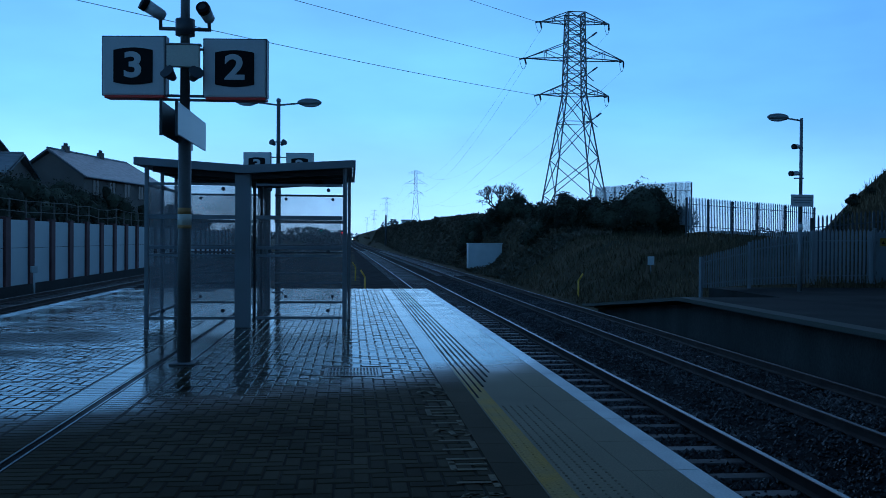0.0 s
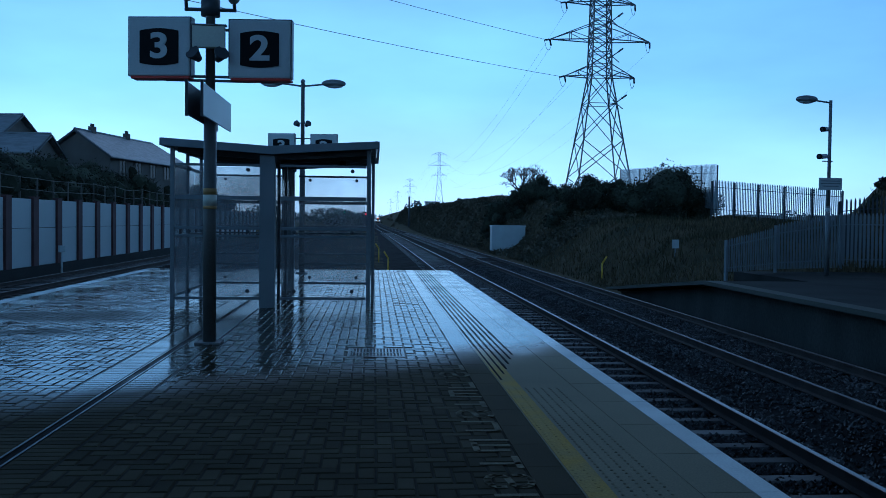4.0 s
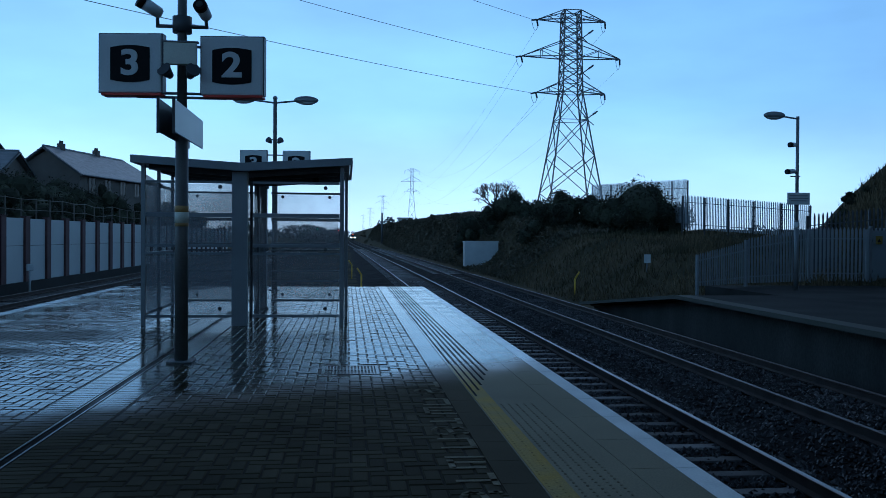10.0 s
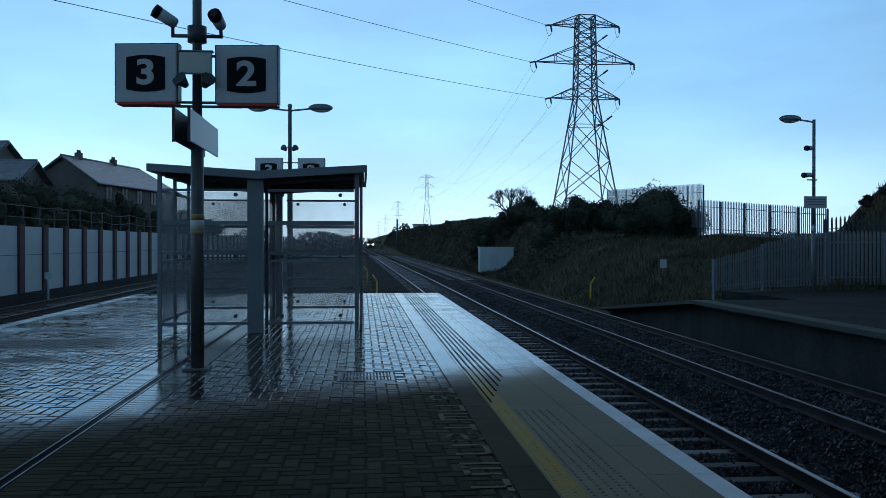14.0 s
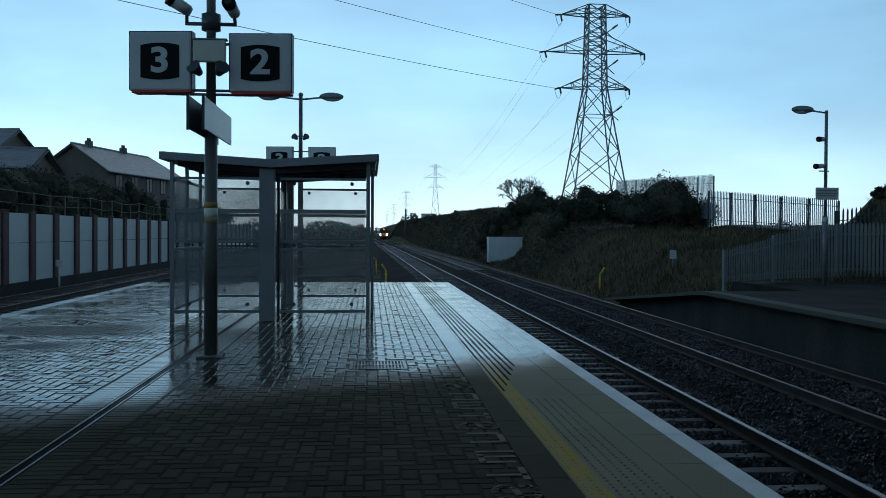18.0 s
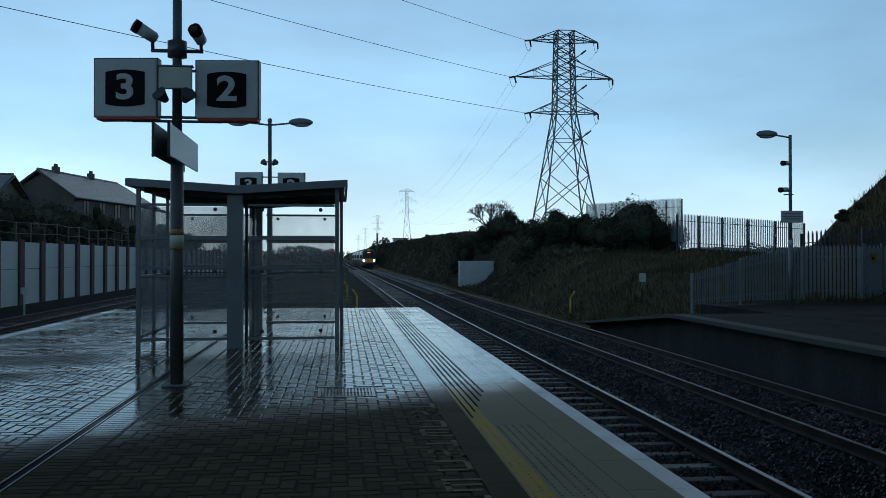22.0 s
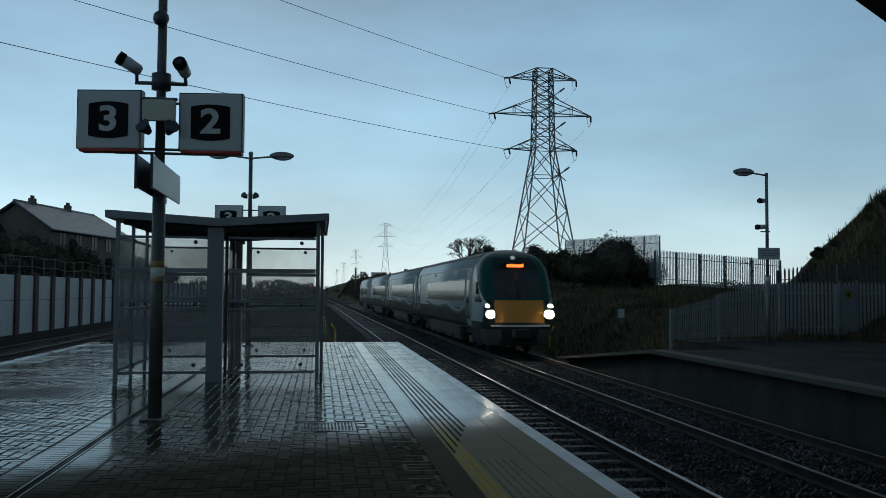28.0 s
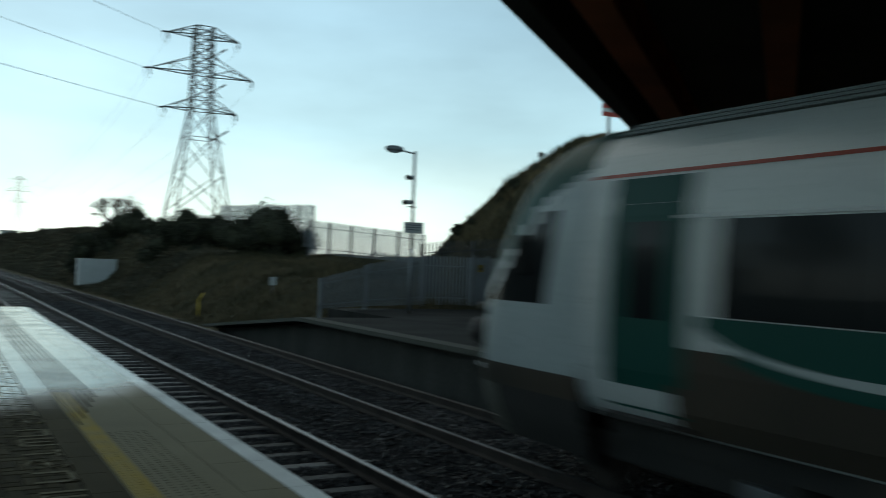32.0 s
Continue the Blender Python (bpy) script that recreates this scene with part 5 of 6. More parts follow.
def palisade(points, heights, base, label, gap=0.16, material="galv", post_every=2.7, posts=None, wide=0.036):
    """Steel palisade along a line of plan points; heights at each point; base: height of the foot at each point, or None for the ground."""
    fe = thing("palisade_fence", label, "fence", group="palisade fences")
    pale = mesh_of("pale", prism(B(), [(-wide, 0.0), (-wide, 0.95), (-0.012, 1.0), (0.012, 1.0), (wide, 0.95), (wide, 0.0)], -0.006, 0.006), material)
    run = 0.0
    for k, ((xa, ya), (xb, yb)) in enumerate(zip(points, points[1:])):
        L = math.hypot(xb - xa, yb - ya)
        ang = math.atan2(yb - ya, xb - xa)
        n = max(1, int(L / gap))
        for i in range(n):
            s = (i + 0.5) / n
            x, y = xa + (xb - xa) * s, ya + (yb - ya) * s
            z = gz(x, y) - 0.05 if base is None else base[k] + (base[k + 1] - base[k]) * s
            h = heights[k] + (heights[k + 1] - heights[k]) * s
            ob = new("pale", pale)
            ob.parent = fe
            ob.matrix_basis = Matrix.Translation((x, y, z + 0.08)) @ Matrix.Rotation(ang, 4, "Z") @ Matrix.Diagonal((1, 1, h - 0.08 + 0.03 * wob(i * 2.3, k), 1))
        m = max(1, int(round(L / post_every)))
        prev = None
        for i in range(m + 1):
            s = i / m
            x, y = xa + (xb - xa) * s, ya + (yb - ya) * s
            z = gz(x, y) - 0.05 if base is None else base[k] + (base[k + 1] - base[k]) * s
            h = heights[k] + (heights[k + 1] - heights[k]) * s
            part("post", box(B(), -0.05, 0.05, -0.02, 0.06, -0.5, h * 0.97), posts or material, fe, at=Matrix.Translation((x, y, z)) @ Matrix.Rotation(ang, 4, "Z") @ Matrix.Translation((0, 0.05, 0)))
            if prev:
                for q in (0.18, 0.8):
                    off = Vector((-math.sin(ang), math.cos(ang), 0)) * 0.03
                    part("rail", bar(B(), Vector((prev[0], prev[1], prev[2] + prev[3] * q)) + off, Vector((x, y, z + h * q)) + off, 0.035), posts or material, fe)
            prev = (x, y, z, h)


palisade([(11.25, 28.0), (13.6, 29.6)], [1.12, 1.5], [0.0, 0.02], "low galvanised steel fence beside the platform ramp", 0.13, "galv_light")
palisade([(13.6, 29.6), (16.6, 31.0), (21.0, 31.0)], [1.6, 2.02, 2.02], [0.02, 0.02, 0.02], "tall galvanised steel palisade fence behind the far platform", 0.15, "galv_light", wide=0.045)
palisade([(18.0, 33.8), (25.5, 33.4)], [2.3, 2.3], [0.3, 1.0], "dark steel palisade fence at the foot of the embankment", 0.17, "dark_paint")
palisade([(25.2, 47.0), (21.8, 57.0)], [1.85, 2.3], [1.65, 2.15], "steel palisade fence on the bank, seen against the sky", 0.14, "galv_light", 2.3, "dark_paint")
palisade([(22.0, 80.0), (22.4, 58.0)], [2.7, 3.05], [3.7, 2.5], "steel palisade fence running back behind the bushes", 0.15, "galv_light", 2.7, "dark_paint")


def gable_house(x, y, turn, half, length, z0, eave, ridge, label, hip=0.0, chimneys=()):
    """House with its ridge along y. Windows and a chimney or two as parts."""
    h = thing("house", label, "house", pose(x, y, 0, 0, 0, turn), "houses")
    x0, x1, xm, y0, y1 = -half, half, 0.0, 0.0, length
    bm = B()
    prism(bm, [(x0, z0), (x0, eave), (xm, ridge - 0.25 if not hip else eave + 0.2), (x1, eave), (x1, z0)], y0, y1)
    part("wall", bm, "render", h, "dull rendered house walls")
    if hip:
        part("gable", prism(B(), [(x0 + 0.02, eave + 0.01), (xm, ridge - 0.2), (x1 - 0.02, eave + 0.01)], y0 - 0.004, y0 + 0.25), "render", h, "dull rendered gable")
    o = 0.45
    for s, xe in ((-1, x0 - o), (1, x1 + o)):
        bm = B()
        k = (ridge - eave) / (abs(xe - xm) - o)
        ze = eave - o * k
        vs = [bm.verts.new(v) for v in ((xe, y0 - o, ze), (xe, y1 + o, ze), (xm, y1 + o - hip, ridge), (xm, y0 - o, ridge))]
        top = [bm.verts.new((v.co.x, v.co.y, v.co.z + 0.14)) for v in vs]
        bm.faces.new(vs), bm.faces.new(top)
        for i in range(4):
            bm.faces.new((vs[i], vs[(i + 1) % 4], top[(i + 1) % 4], top[i]))
        bmesh.ops.recalc_face_normals(bm, faces=bm.faces)
        part("roof", bm, "slate", h, "dark slate roof")
    if hip:
        bm = B()
        vs = [bm.verts.new(v) for v in ((x0 - o, y1 + o, eave - 0.3), (x1 + o, y1 + o, eave - 0.3), (xm, y1 + o - hip, ridge + 0.1))]
        bm.faces.new(vs)
        vs2 = [bm.verts.new((v.co.x, v.co.y + 0.05, v.co.z + 0.1)) for v in vs]
        bm.faces.new(vs2)
        part("roof", bm, "slate", h)
    part("ridge_tile", rod(B(), (xm, y0 - o, ridge + 0.12), (xm, y1 + o - hip, ridge + 0.12), 0.12, n=8), "slate", h)
    part("gutter", rod(B(), (x1 + o, y0 - o, eave - 0.25), (x1 + o, y1 + o, eave - 0.25), 0.08, n=6), "dark_paint", h)
    for s in (-1, 1):
        part("barge_board", bar(B(), (xm, y0 - o - 0.04, ridge), (xm + s * (abs(x1 - xm) + o), y0 - o - 0.04, eave - 0.3), 0.14), "dark_paint", h)
    for yc in chimneys:
        c = part("chimney", box(B(), xm - 0.22, xm + 0.22, yc - 0.35, yc + 0.35, ridge - 0.6, ridge + 0.6, 0.03), "brick", h, "brick chimney")
        for q in (-0.3, 0.3):
            part("chimney_pot", rod(B(), (xm, yc + q * 0.6, ridge + 0.6), (xm, yc + q * 0.6, ridge + 0.85), 0.1, 0.09, n=10), "brick", c)
    y = y0 + 2.2
    i = 0
    while y < y1 - 1.5:
        for z in (z0 + 1.0, z0 + 3.7):
            if z + 1.3 < eave:
                w = part("window", box(B(), x1 - 0.05, x1 + 0.03, y - 0.6, y + 0.6, z, z + 1.25), "train_black", h, "dark window")
                for dy in (-0.62, 0.0, 0.62):
                    part("window_frame", box(B(), x1 + 0.03, x1 + 0.06, y + dy - 0.035, y + dy + 0.035, z, z + 1.25), "timber", w)
                part("window_sill", box(B(), x1, x1 + 0.12, y - 0.7, y + 0.7, z - 0.1, z - 0.005), "timber", w)
        y += 3.1
        i += 1


gable_house(-25.6, 80.5, -11, 3.0, 17.0, 1.6, 6.9, 9.0, "two-storey house with a slate roof and two brick chimneys", 2.6, (2.6, 9.2))
gable_house(-26.5, 75.5, 88, 3.0, 15.0, 1.6, 6.6, 8.1, "lower slate-roofed house wing beside the hedge")
gable_house(-35.2, 93, 80, 4.2, 18.0, 1.6, 9.0, 11.5, "two-storey house with a grey slate roof behind the hedge")


def build_west_fence():
    f = thing("post_and_rail_fence", "weathered timber post and rail fence along the western bank", "fence")
    x = -19.2
    for i in range(40):
        y = 30 + 2.6 * i
        z = gz(x, y)
        part("post", box(B(), x - 0.04, x + 0.04, y - 0.04, y + 0.04, z - 0.3, z + 2.42, 0.006), "timber", f)
        if i:
            zp = gz(x, y - 2.6)
            for q in (1.7, 2.35):
                part("rail", bar(B(), (x + 0.08, y - 2.6, zp + q), (x + 0.08, y, z + q), 0.04), "timber", f)


build_west_fence()


def leaf_cloud(centres, count, size, seed, squash=0.9):
    """Leaves as small quads over clumps (x, y, z, radius)."""
    rng = np.random.default_rng(seed)
    c = np.array(centres, float)
    w = c[:, 3] ** 2
    c = c[rng.choice(len(c), count, p=w / w.sum())]

    def unit(v):
        return v / (np.linalg.norm(v, axis=1, keepdims=True) + 1e-6)
    d = unit(rng.normal(size=(count, 3)))
    lumps = 1 + 0.2 * np.sin(d[:, 0] * 7 + c[:, 0]) * np.sin(d[:, 1] * 6 + c[:, 1]) * np.sin(d[:, 2] * 8 + c[:, 2])
    rr = c[:, 3] * (0.55 + 0.5 * rng.random(count) ** 0.6) * lumps
    p = c[:, :3] + d * rr[:, None] * (1, 1, squash)
    u = unit(rng.normal(size=(count, 3)))
    v = unit(np.cross(u, rng.normal(size=(count, 3))))
    s = (size * rng.uniform(0.5, 1.3, count))[:, None]
    verts = np.stack([p - u * s, p + v * s * 0.45, p + u * s, p - v * s * 0.45], 1).reshape(-1, 3)
    return verts, np.arange(count * 4).reshape(-1, 4)


def blob(bm, c, r, seed):
    res = bmesh.ops.create_icosphere(bm, subdivisions=2, radius=r, matrix=Matrix.Translation(c))
    for v in res["verts"]:
        d = (v.co - Vector(c)) / r
        v.co = Vector(c) + (v.co - Vector(c)) * (0.78 + 0.3 * noise.noise(d * 1.7 + Vector((seed, 0, 0))))
    return bm


def bush(x, y, w, h, seed, label, leaves=3500, size=0.13, top=None, leaf="bush"):
    rng = random.Random(seed)
    z0 = gz(x, y) - 0.3
    cs = []
    if top:
        h = top - z0
    for i in range(26):
        a, q = rng.uniform(0, 6.28), rng.uniform(0.0, 0.62) ** 0.8
        up = h * (1 - 0.85 * q * q)
        r = rng.uniform(0.16, 0.26) * min(w, h)
        cx, cy = x + w * 0.62 * q * math.cos(a), y + w * 0.62 * q * math.sin(a)
        zb = min(z0, gz(cx, cy) - 0.2)
        cs.append((cx, cy, zb + (rng.uniform(0.35, 1.0) if i < 16 else rng.uniform(0.0, 0.4)) * (z0 + up - r - zb), r))
    cs.append((x, y, z0 + h * 0.45, 0.42 * min(w, h)))
    b = thing("bush", label, "bush", group="bushes")
    bm = B()
    for i, c in enumerate(cs):
        blob(bm, c[:3], c[3] * 0.84, seed + i)
    tagged(part("bush_core", bm, leaf, b, "dense dark inner twigs"), kind="stuff")
    v, f = leaf_cloud(cs, int(leaves * 2.8), size * 0.7, seed)
    ob = raw("foliage", v, f, leaf)
    ob.parent = b
    tagged(ob, "small dark leaves", kind="stuff")
    bm = B()
    for i in range(24):
        c = cs[rng.randrange(len(cs))]
        d = Vector((rng.gauss(0, 1), rng.gauss(0, 1), abs(rng.gauss(0.6, 0.6)))).normalized()
        a = Vector(c[:3]) + d * c[3] * 0.6
        e = Vector(c[:3]) + d * c[3] * rng.uniform(1.15, 1.6)
        rod(bm, a, e, 0.018, 0.006, n=4, caps=False)
    tagged(part("branchwork", bm, "bark", b), kind="stuff")
    return b


bush(20.1, 61, 6.6, 5.6, 11, "large dark rounded bramble bush on the bank", 6000, top=6.6)
bush(16.4, 68, 7.0, 4.0, 12, "dark spreading bush on the bank", 4600, top=5.5)
bush(19.3, 70, 6.5, 4.0, 18, "dark bush in front of the pylon ground", 3600, top=5.5)
bush(15.1, 86, 5.6, 3.4, 13, "dark bush under a bare tree on the bank", 3800, top=6.4)
bush(17.9, 83, 5.6, 3.0, 14, "low dark bush on the bank crest", 3000, top=5.7)
bush(12.9, 91, 4.6, 2.2, 19, "low dark bush beside the bare tree", 2000, top=4.4)
bush(23.5, 44, 2.0, 1.3, 16, "low dark bush beside the steel fence", 1500)
for k, (xx, yy, ww, hh) in enumerate(((22.6, 40.5, 2.6, 1.3), (24.4, 41.2, 3.0, 1.6), (26.4, 40.6, 2.8, 1.3), (28.3, 41.4, 3.4, 1.7), (30.6, 41.8, 3.4, 1.6), (33.0, 42.0, 3.6, 1.8))):
    bush(xx, yy - 1.5, ww * 1.2, hh * 0.6, 90 + k, "scrubby bramble on the embankment slope", 1200, 0.12, top=gz(xx, yy - 1.5) + 0.45)
# crest growth in the scrub colour, which has haze painted into it
for k, (xx, yy, ww, hh) in enumerate(((14.2, 100, 5, 1.5), (14.6, 113, 6, 1.6), (14.0, 129, 7, 1.7), (14.5, 148, 8, 1.6), (14.2, 170, 9, 2.0), (14.0, 195, 10, 1.9), (13.5, 225, 12, 2.3), (12.5, 262, 14, 2.2), (12.0, 305, 16, 2.6), (11.0, 360, 20, 2.8))):
    bush(xx, yy, ww, hh * 0.6, 30 + k, "low dull hedge growth along the bank crest, paled by painted haze", 1600, 0.13 + yy * 0.0006, leaf="scrub")
for k, (xx, yy, ww, hh) in enumerate(((15.2, 94, 5, 1.4), (13.2, 106, 5, 1.2), (15.0, 119, 6, 1.5), (13.4, 137, 6, 1.3), (15.2, 157, 7, 1.6), (13.2, 182, 8, 1.6), (14.6, 208, 9, 1.9), (13.0, 242, 10, 2.0), (13.0, 282, 12, 2.2), (11.8, 330, 14, 2.5))):
    bush(xx, yy, ww, hh * 0.6, 110 + k, "low dull hedge growth along the bank crest, paled by painted haze", 1200, 0.13 + yy * 0.0006, leaf="scrub")
for k, yy in enumerate((34, 38, 42, 46, 50, 54, 58, 62, 66, 70, 74, 79, 84, 90, 97, 105, 116, 128)):
    bush(-22.4, yy, 6.4, 5.1 - 0.2 * (k % 3), 60 + k, "dark hedge along the western bank", 1300, 0.15)


def bare_tree(x, y, h, seed):
    rng = random.Random(seed)
    z0 = gz(x, y) - 0.2
    t = thing("tree", "small leafless tree with a fan of fine twigs", "tree", pose(x, y, z0))
    trunk, crown = B(), B()

    def grow(p, d, length, r, depth):
        q = p + d * length
        rod(trunk if depth < 2 else crown, p, q, r, r * 0.68, n=6 if depth < 3 else 4, caps=False)
        if depth > 5 + (h > 3):
            return
        for k in range(3):
            nd = (d + Vector((rng.gauss(0, 0.46), rng.gauss(0, 0.46), rng.gauss(0.1, 0.3)))).normalized()
            grow(q, nd, length * rng.uniform(0.66, 0.86), r * 0.66, depth + 1)
    grow(Vector((0, 0, 0)), Vector((0.05, 0, 1)).normalized(), h * 0.22, 0.2, 0)
    part("trunk", trunk, "bark", t)
    part("crown", crown, "bark", t, "fine bare twigs")


bare_tree(14.4, 88, 5.5, 5)
bare_tree(24.0, 66, 2.4, 8)


def scatter_grass():
    rng = np.random.default_rng(9)
    verts, faces = [], []
    n = 0
    while n < 42000:
        if n % 3 == 0:
            x, y = rng.uniform(16.5, 36), rng.uniform(32.5, 46)
        else:
            x, y = rng.uniform(10.3, 24), 29 + 70 * rng.random() ** 1.5
        if x < 12.6 and y < 36:
            n += 1
            continue
        z = gz(x, y)
        h = rng.uniform(0.12, 0.42) * (1 + 0.6 * wob(x * 0.5, y * 0.5))
        if n % 3 == 0:
            h *= 1.1 + 0.9 * max(0.0, wob(x * 0.8, y * 0.8, 2.0))
        a = rng.uniform(0, 6.28)
        dx, dy = math.cos(a) * 0.03, math.sin(a) * 0.03
        lx, ly = rng.normal(0, 0.12, 2)
        k = len(verts)
        verts += [(x - dx, y - dy, z - 0.03), (x + dx, y + dy, z - 0.03), (x + lx, y + ly, z + h)]
        faces.append((k, k + 1, k + 2))
        n += 1
    ob = raw("rough_grass", verts, faces, "blade")
    tagged(ob, "rough olive and straw grass on the bank", "grass", kind="stuff")


scatter_grass()


def scatter_scrub():
    """Bramble and dead growth over the long bank, its colour lightened to stand for haze."""
    rng = np.random.default_rng(15)
    verts, faces = [], []
    for i in range(34000):
        y = 60 + 330 * rng.random() ** 1.4
        x = rng.uniform(10.6, 18.0) + bend(y)
        s = rng.uniform(0.07, 0.17) * (1 + y * 0.004)
        p = np.array((x, y, gz(x, y) + rng.uniform(-0.05, 0.45) * (0.6 + 0.5 * wob(x * 0.6, y * 0.3))))
        u, v = rng.normal(size=3), rng.normal(size=3)
        u, v = u / np.linalg.norm(u) * s, v / np.linalg.norm(v) * s * 0.6
        k = len(verts)
        verts += [p - u, p + v, p + u, p - v]
        faces.append((k, k + 1, k + 2, k + 3))
    ob = raw("bank_scrub", verts, faces, "scrub")
    tagged(ob, "tangled scrub covering the railway bank, paled by painted haze", "scrub", kind="stuff")


scatter_scrub()


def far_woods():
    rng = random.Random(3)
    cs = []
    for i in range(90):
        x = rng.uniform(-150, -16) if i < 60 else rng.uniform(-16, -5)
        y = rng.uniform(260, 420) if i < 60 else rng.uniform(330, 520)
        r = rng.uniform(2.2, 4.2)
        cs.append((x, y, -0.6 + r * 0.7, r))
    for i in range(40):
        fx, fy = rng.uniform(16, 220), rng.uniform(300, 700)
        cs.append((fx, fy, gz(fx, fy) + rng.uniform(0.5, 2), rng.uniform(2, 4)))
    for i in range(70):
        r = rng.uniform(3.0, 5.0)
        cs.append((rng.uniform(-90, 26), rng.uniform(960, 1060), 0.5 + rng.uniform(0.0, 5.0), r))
    # no haze in the air here; the leaf colour carries it
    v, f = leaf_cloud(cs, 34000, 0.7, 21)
    ob = raw("far_woods", v, f, "hazed_leaf")
    tagged(ob, "far hedges and woods on the horizon, paled by painted haze", "woods", kind="stuff")


far_woods()


def build_trackside():
    b = thing("relay_cabinet", "white trackside cabinet standing on the bank foot", "cabinet", pose(11.9, 80, -1.0))
    part("body", box(B(), -1.5, 1.5, -0.6, 0.6, 0.0, 2.15, 0.02), "white_paint", b)
    part("lid", box(B(), -1.56, 1.56, -0.66, 0.66, 2.152, 2.25, 0.02), "off_white", b)
    for x in (-0.75, 0.75):
        part("door", box(B(), x - 0.7, x + 0.7, -0.63, -0.602, 0.2, 2.05, 0.006), "white_paint", b)
    part("plinth", box(B(), -1.2, 1.2, -0.5, 0.5, -0.4, -0.003), "concrete", b)
    for x, y, lab in ((10.9, 42.5, "yellow hooked marker post beside the far line"), (0.75, 46.5, "yellow hooked marker post past the platform end"), (0.35, 62, "yellow hooked marker post past the platform end")):
        p = thing("marker_post", lab, "marker post", pose(x, y, -1.3), "marker posts")
        part("post", rod(B(), (0, 0, 0), (0, 0, 0.95), 0.045, n=8), "yellow", p)
        part("hook", rod(B(), (0, 0, 0.93), (0.22 if x > 5 else -0.22, 0, 1.28), 0.045, 0.04, n=8), "yellow", p)
    s = thing("small_sign", "small white sign on a thin post at the bank", "sign", pose(13.95, 41, -0.75))
    part("post", rod(B(), (0, 0, 0), (0, 0, 1.5), 0.03, n=8), "galv", s)
    part("board", box(B(), -0.16, 0.16, -0.045, -0.031, 1.2, 1.6, 0.004), "white_paint", s)
    w = thing("ground_signal", "small white ground signal beside the boundary wall", "signal", pose(-14.2, 42.5, -1.15))
    part("post", rod(B(), (0, 0, 0), (0, 0, 1.1), 0.05, n=8), "white_paint", w)
    part("head", box(B(), -0.14, 0.14, -0.12, 0.12, 1.1, 1.4, 0.03), "white_paint", w, at=pose(0, 0, 0, 0, 0, 30))
    for x, y, z, lit, lab in ((-2.7, 300, 3.6, "glow_red", "railway signal showing a red light"), (-9.8, 305, 4.2, "glow_green", "railway signal showing a green light")):
        g = thing("railway_signal", lab, "signal", pose(x, y, -1.3), "signals")
        part("mast", rod(B(), (0, 0, 0), (0, 0, z + 1.6), 0.09, n=8), "dark_paint", g)
        part("head", box(B(), -0.35, 0.35, -0.3, -0.1, z + 0.4, z + 1.9, 0.03), "black", g)
        part("lamp_lens", rod(B(), (0, -0.301, z + 1.1), (0, -0.36, z + 1.1), 0.2, n=14), lit, g)
    m = thing("trackside_mast", "dark trackside mast at the bank foot", "mast", pose(9.3, 240, -1.3))
    part("mast", rod(B(), (0, 0, 0), (0, 0, 9.2), 0.3, 0.22, n=8), "dark_paint", m)
    for x0, x1, y, top, lab in ((13.3, 17.0, 236, 6.55, "small pale trackside hut on the bank crest"), (23.2, 26.2, 232, 7.35, "distant pale shed beyond the bank")):
        zb = gz((x0 + x1) / 2, y)
        d = thing("shed", lab, "shed", pose((x0 + x1) / 2, y, zb), "sheds")
        w = (x1 - x0) / 2
        part("wall", box(B(), -w, w, -2, 2, -0.5, top - zb - 0.22, 0.02), "hoarding", d)
        part("roof", box(B(), -w - 0.2, w + 0.2, -2.2, 2.2, top - zb - 0.218, top - zb, 0.03), "slate", d)


build_trackside()


def build_sleeping_drain():
    g = thing("drain_grate", "cast-iron drain grating set in the paving", "drain", pose(0.04, 10.9, 0.0))
    part("drain_pit", box(B(), -0.33, 0.33, -0.35, 0.35, -0.06, -0.011), "groove", g)
    for x0, x1, y0, y1 in ((-0.34, 0.34, -0.36, -0.32), (-0.34, 0.34, 0.32, 0.36), (-0.34, -0.3, -0.319, 0.319), (0.3, 0.34, -0.319, 0.319), (-0.299, 0.299, -0.02, 0.02)):
        part("frame", box(B(), x0, x1, y0, y1, -0.03, 0.001, 0.003), "iron", g)
    for i in range(15):
        x = -0.28 + i * 0.04
        for y0, y1 in ((-0.319, -0.021), (0.021, 0.319)):
            part("grate_bar", box(B(), x - 0.009, x + 0.009, y0, y1, -0.03, -0.001), "iron", g)


build_sleeping_drain()


def build_bridge_sign():
    s = thing("red_white_sign", "small red and white sign on a white post by the bridge", "sign", pose(19.95, 24.2, 0))
    part("post", rod(B(), (0, 0, 0), (0, 0, 7.1), 0.06, n=10), "white_paint", s)
    p = part("plate", box(B(), -0.35, 0.35, -0.1, -0.065, 6.93, 7.36, 0.01), "red", s)
    part("plate_stripe", box(B(), -0.33, 0.33, -0.104, -0.101, 7.08, 7.2), "white_paint", p)


build_bridge_sign()


def build_warning_plate():
    w = thing("warning_plate", "small yellow warning plate fixed to the steel fence", "sign", pose(19.16, 30.9, 1.59))
    part("plate", box(B(), -0.13, 0.13, -0.01, 0.0, -0.15, 0.15, 0.003), "yellow_line", w)
    part("symbol", prism(B(), [(-0.07, -0.07), (0.07, -0.07), (0.0, 0.06)], -0.0135, -0.0105), "black", w, "dark triangle")
    for z in (-0.1, 0.1):
        part("clip", box(B(), -0.05, 0.05, 0.001, 0.06, z - 0.02, z + 0.02), "galv", w)


build_warning_plate()


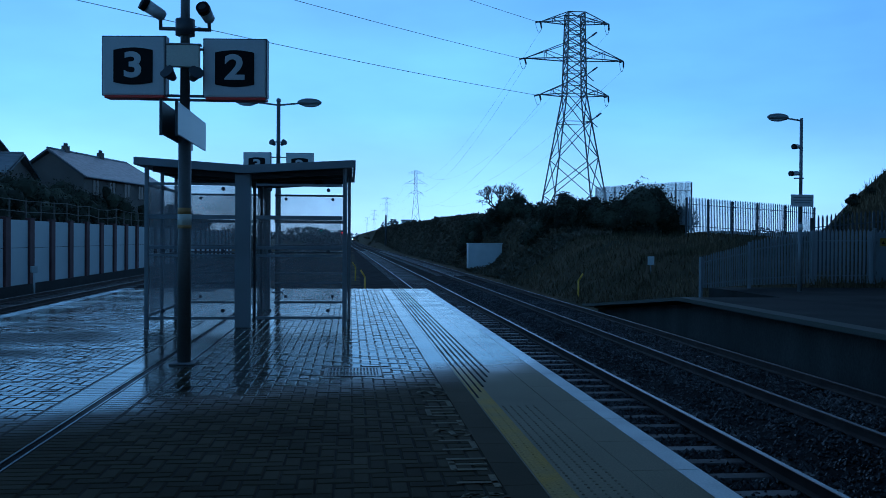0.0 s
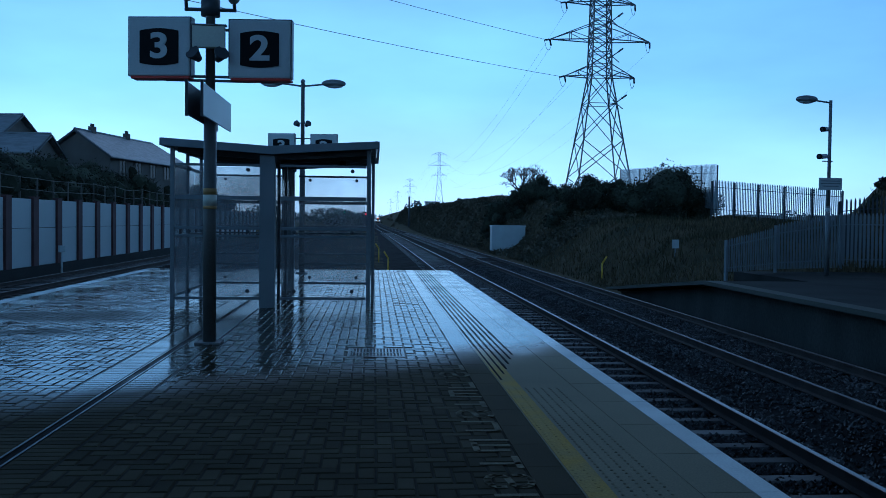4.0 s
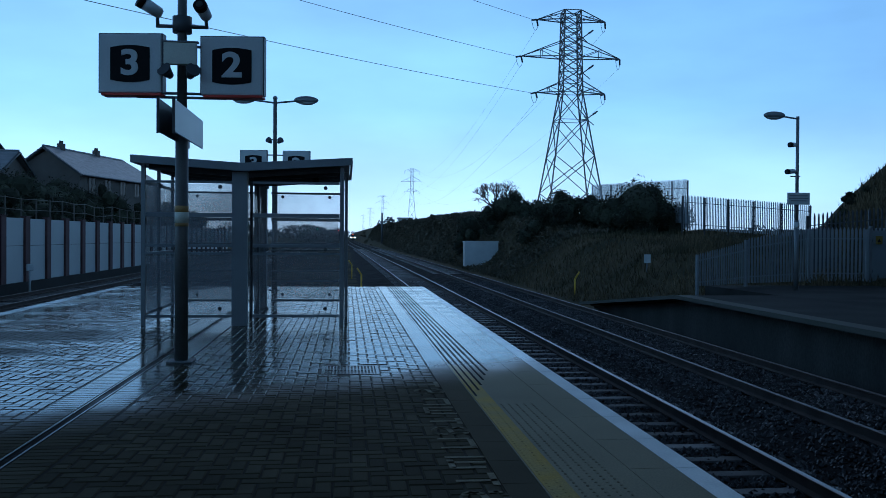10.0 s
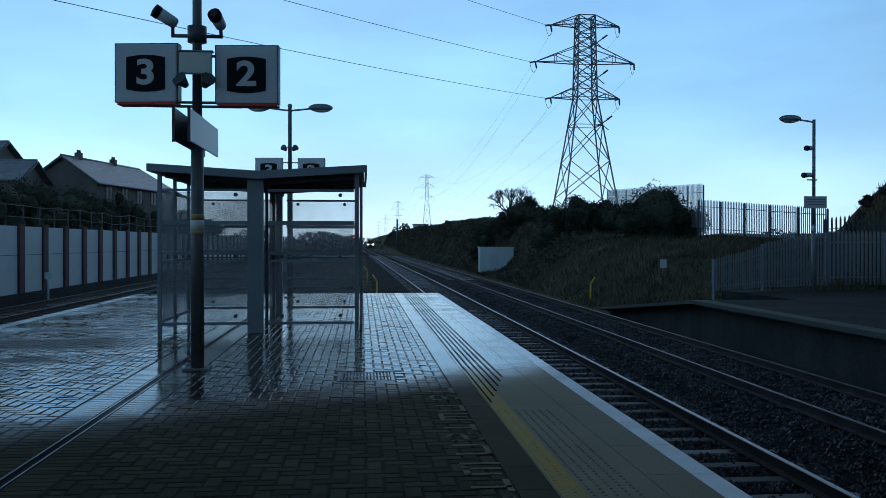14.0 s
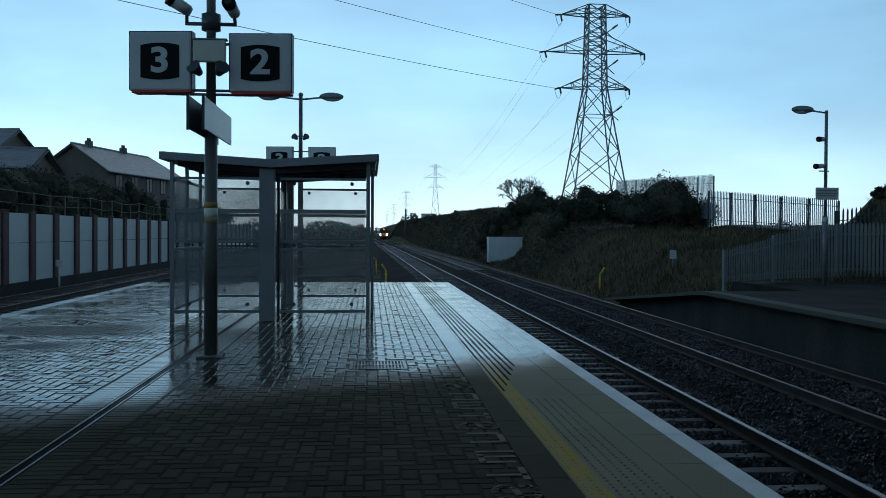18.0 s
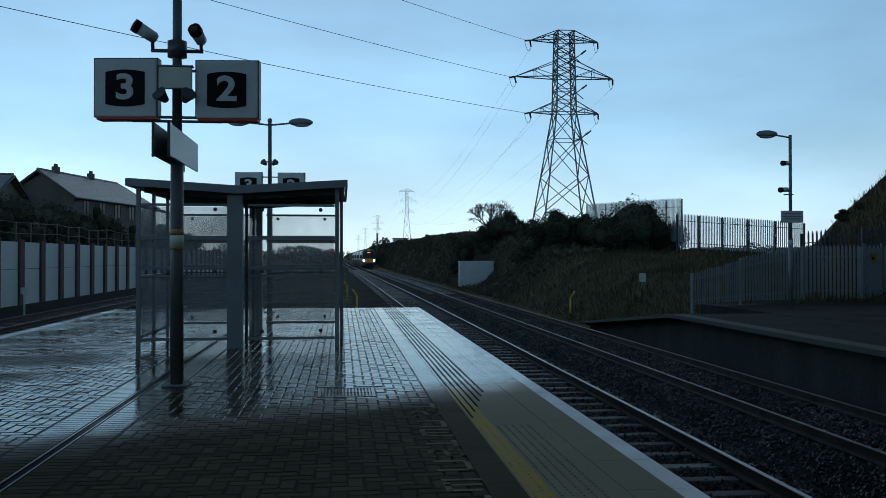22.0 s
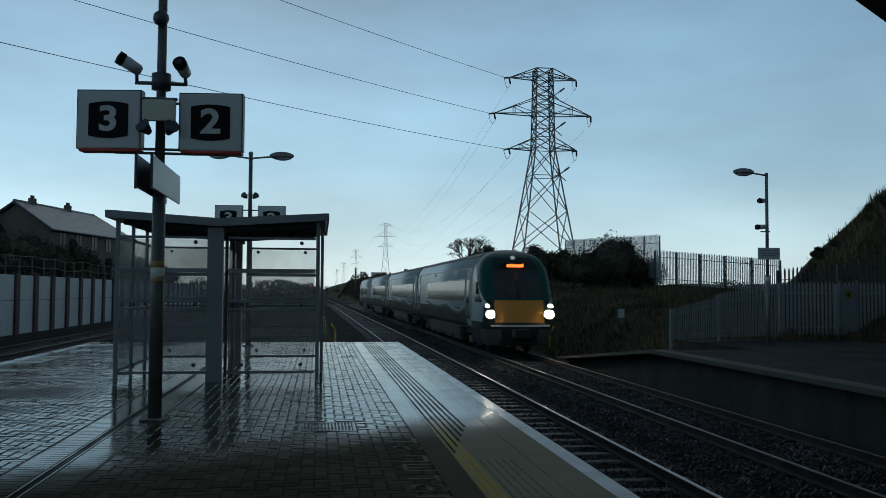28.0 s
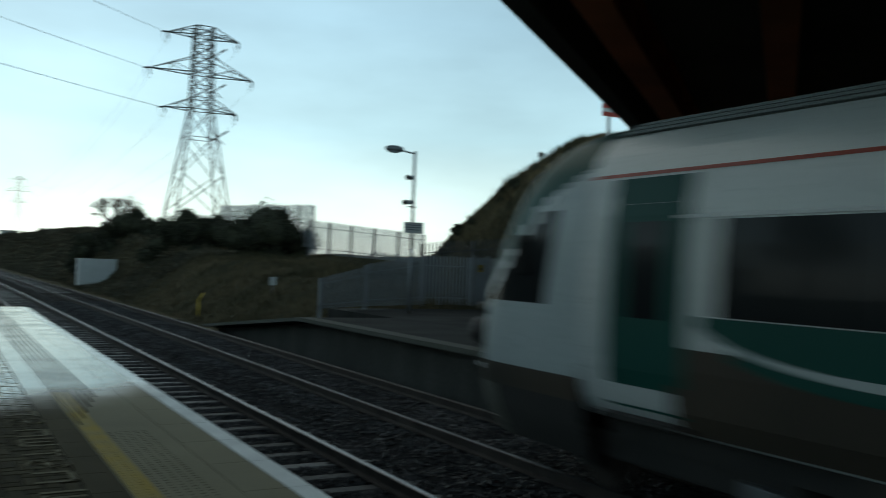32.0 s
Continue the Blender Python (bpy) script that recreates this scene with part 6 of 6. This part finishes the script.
def build_fence_panel():
    f = thing("fence_panel", "flat grey steel gate panel set in the palisade fence", "gate", pose(19.2, 30.95, 0.02))
    part("panel", box(B(), -0.29, 0.29, -0.012, 0.012, 0.06, 1.92, 0.004), "grey_paint", f)
    for x in (-0.33, 0.33):
        part("gate_post", box(B(), x - 0.04, x + 0.04, -0.04, 0.04, -0.05, 2.06, 0.006), "galv", f)
        part("post_cap", box(B(), x - 0.045, x + 0.045, -0.045, 0.045, 2.061, 2.08, 0.004), "galv", f)
    part("hinge", box(B(), -0.3, -0.26, -0.03, -0.013, 0.4, 0.5), "dark_paint", f)
    part("hinge", box(B(), -0.3, -0.26, -0.03, -0.013, 1.5, 1.6), "dark_paint", f)


build_fence_panel()

# ---------------------------------------------------------------- painted letters and block paving


def build_lettering():
    t = thing("platform_lettering", "worn painted lettering on the paving, too faded to read", "lettering", pose(0, 0, 0))
    rng = random.Random(2)

    def stroke(pts, w=0.048):
        bm = B()
        for a, b in zip(pts, pts[1:]):
            a, b = Vector((*a, 0)), Vector((*b, 0))
            n = (b - a).normalized().cross(Vector((0, 0, 1))) * w / 2
            e = (b - a).normalized() * w * 0.3
            lo = [bm.verts.new(q + Vector((0, 0, 0.003))) for q in (a - n - e, b - n + e, b + n + e, a + n - e)]
            hi = [bm.verts.new(q.co + Vector((0, 0, 0.001))) for q in lo]
            bm.faces.new(hi)
            for i in range(4):
                bm.faces.new((lo[i], lo[(i + 1) % 4], hi[(i + 1) % 4], hi[i]))
        part("letter_bar", bm, "letter", t)
    y = 4.45
    for k in range(12):
        x0, x1, h = 0.71, 0.985, 0.3
        if k % 4 == 2:
            arc = [(x0 + 0.07 + 0.07 * math.cos(a), y + 0.15 + 0.13 * math.sin(a)) for a in np.linspace(0.6, 5.0, 9)]
            stroke(arc)
            stroke([(2 * 0.847 - u, 2 * (y + 0.15) - v) for u, v in arc])
            stroke([arc[0], (2 * 0.847 - arc[0][0], 2 * (y + 0.15) - arc[0][1])])
        else:
            for q in ((0.0, 0.5, 1.0), (0.0, 1.0), (), (0.35,))[k % 4]:
                stroke([(x0 + rng.uniform(0, 0.03), y + q * h), (x1 - rng.uniform(0, 0.04), y + q * h)])
            side = x1 - 0.02 if k % 2 else x0 + 0.02
            stroke([(side, y), (side, y + h * rng.uniform(0.7, 1.0))])
        y += h + (0.14 if k % 5 != 4 else 0.3)


build_lettering()


def build_paving():
    W, G = 0.12, 0.011
    rng = np.random.default_rng(7)

    def block(x0, x1, y0, y1, z):
        b, d = 0.009, 0.008
        o = [(x0, y0), (x1, y0), (x1, y1), (x0, y1)]
        i = [(x0 + b, y0 + b), (x1 - b, y0 + b), (x1 - b, y1 - b), (x0 + b, y1 - b)]
        t = rng.normal(0, 0.0009, 4)
        v = [(x, y, -0.02) for x, y in o] + [(x, y, z - d) for x, y in o] + [(x, y, z + t[k]) for k, (x, y) in enumerate(i)]
        f = [(0, 1, 5, 4), (1, 2, 6, 5), (2, 3, 7, 6), (3, 0, 4, 7), (4, 5, 9, 8), (5, 6, 10, 9), (6, 7, 11, 10), (7, 4, 8, 11), (8, 9, 10, 11)]
        return v, f
    shared = {}
    verts, faces, near = [], [], 0
    for x0, x1 in ((-6.08, -2.78), (-2.02, 0.99)):
        cols = int(round((x1 - x0) / W))
        w = (x1 - x0) / cols
        rows = int((END_Y + 12.0) / w)
        for i in range(-1, cols):
            for j in range(rows):
                # herringbone: blocks of two cells, laid along and across the platform by turns
                turn = (i + j) % 4
                if turn == 0:
                    a, b, c, d = max(i, 0), min(i + 2, cols), j, j + 1
                elif turn == 2 and i >= 0:
                    a, b, c, d = i, i + 1, j, min(j + 2, rows)
                else:
                    continue
                xa, xb, ya, yb = x0 + a * w + G / 2, x0 + b * w - G / 2, -12.0 + c * w + G / 2, -12.0 + d * w - G / 2
                if xb - xa < 0.02:
                    continue
                xc, yc = (xa + xb) / 2, (ya + yb) / 2
                if abs(xc - 0.04) < 0.37 and abs(yc - 10.9) < 0.4 and x0 > -3:
                    continue
                if x0 > -3 and -0.1 < xc < 0.99 and 4.9 < yc < 10.2 and near < 300 and b - a + d - c == 3:
                    key = (turn, (i * 7 + j * 5) % 3)
                    if key not in shared:
                        me = bpy.data.meshes.new("paver")
                        v, f = block(xa - xc, xb - xc, ya - yc, yb - yc, -0.0015)
                        me.from_pydata(v, [], f)
                        me.materials.append(M["paver_one"])
                        me.update()
                        shared[key] = me
                    ob = new("paver", shared[key])
                    ob.parent = PLATFORM
                    ob.location = (xc, yc, rng.normal(0, 0.001))
                    near += 1
                    continue
                v, f = block(xa, xb, ya, yb, -0.0015 + rng.normal(0, 0.0012))
                k = len(verts)
                verts += v
                faces += [tuple(q + k for q in g) for g in f]
    ob = raw("paving_blocks", verts, faces, "paver")
    ob.parent = PLATFORM
    tagged(ob, "wet grey paving blocks in a herringbone bond", kind="stuff")

build_paving()

motions()
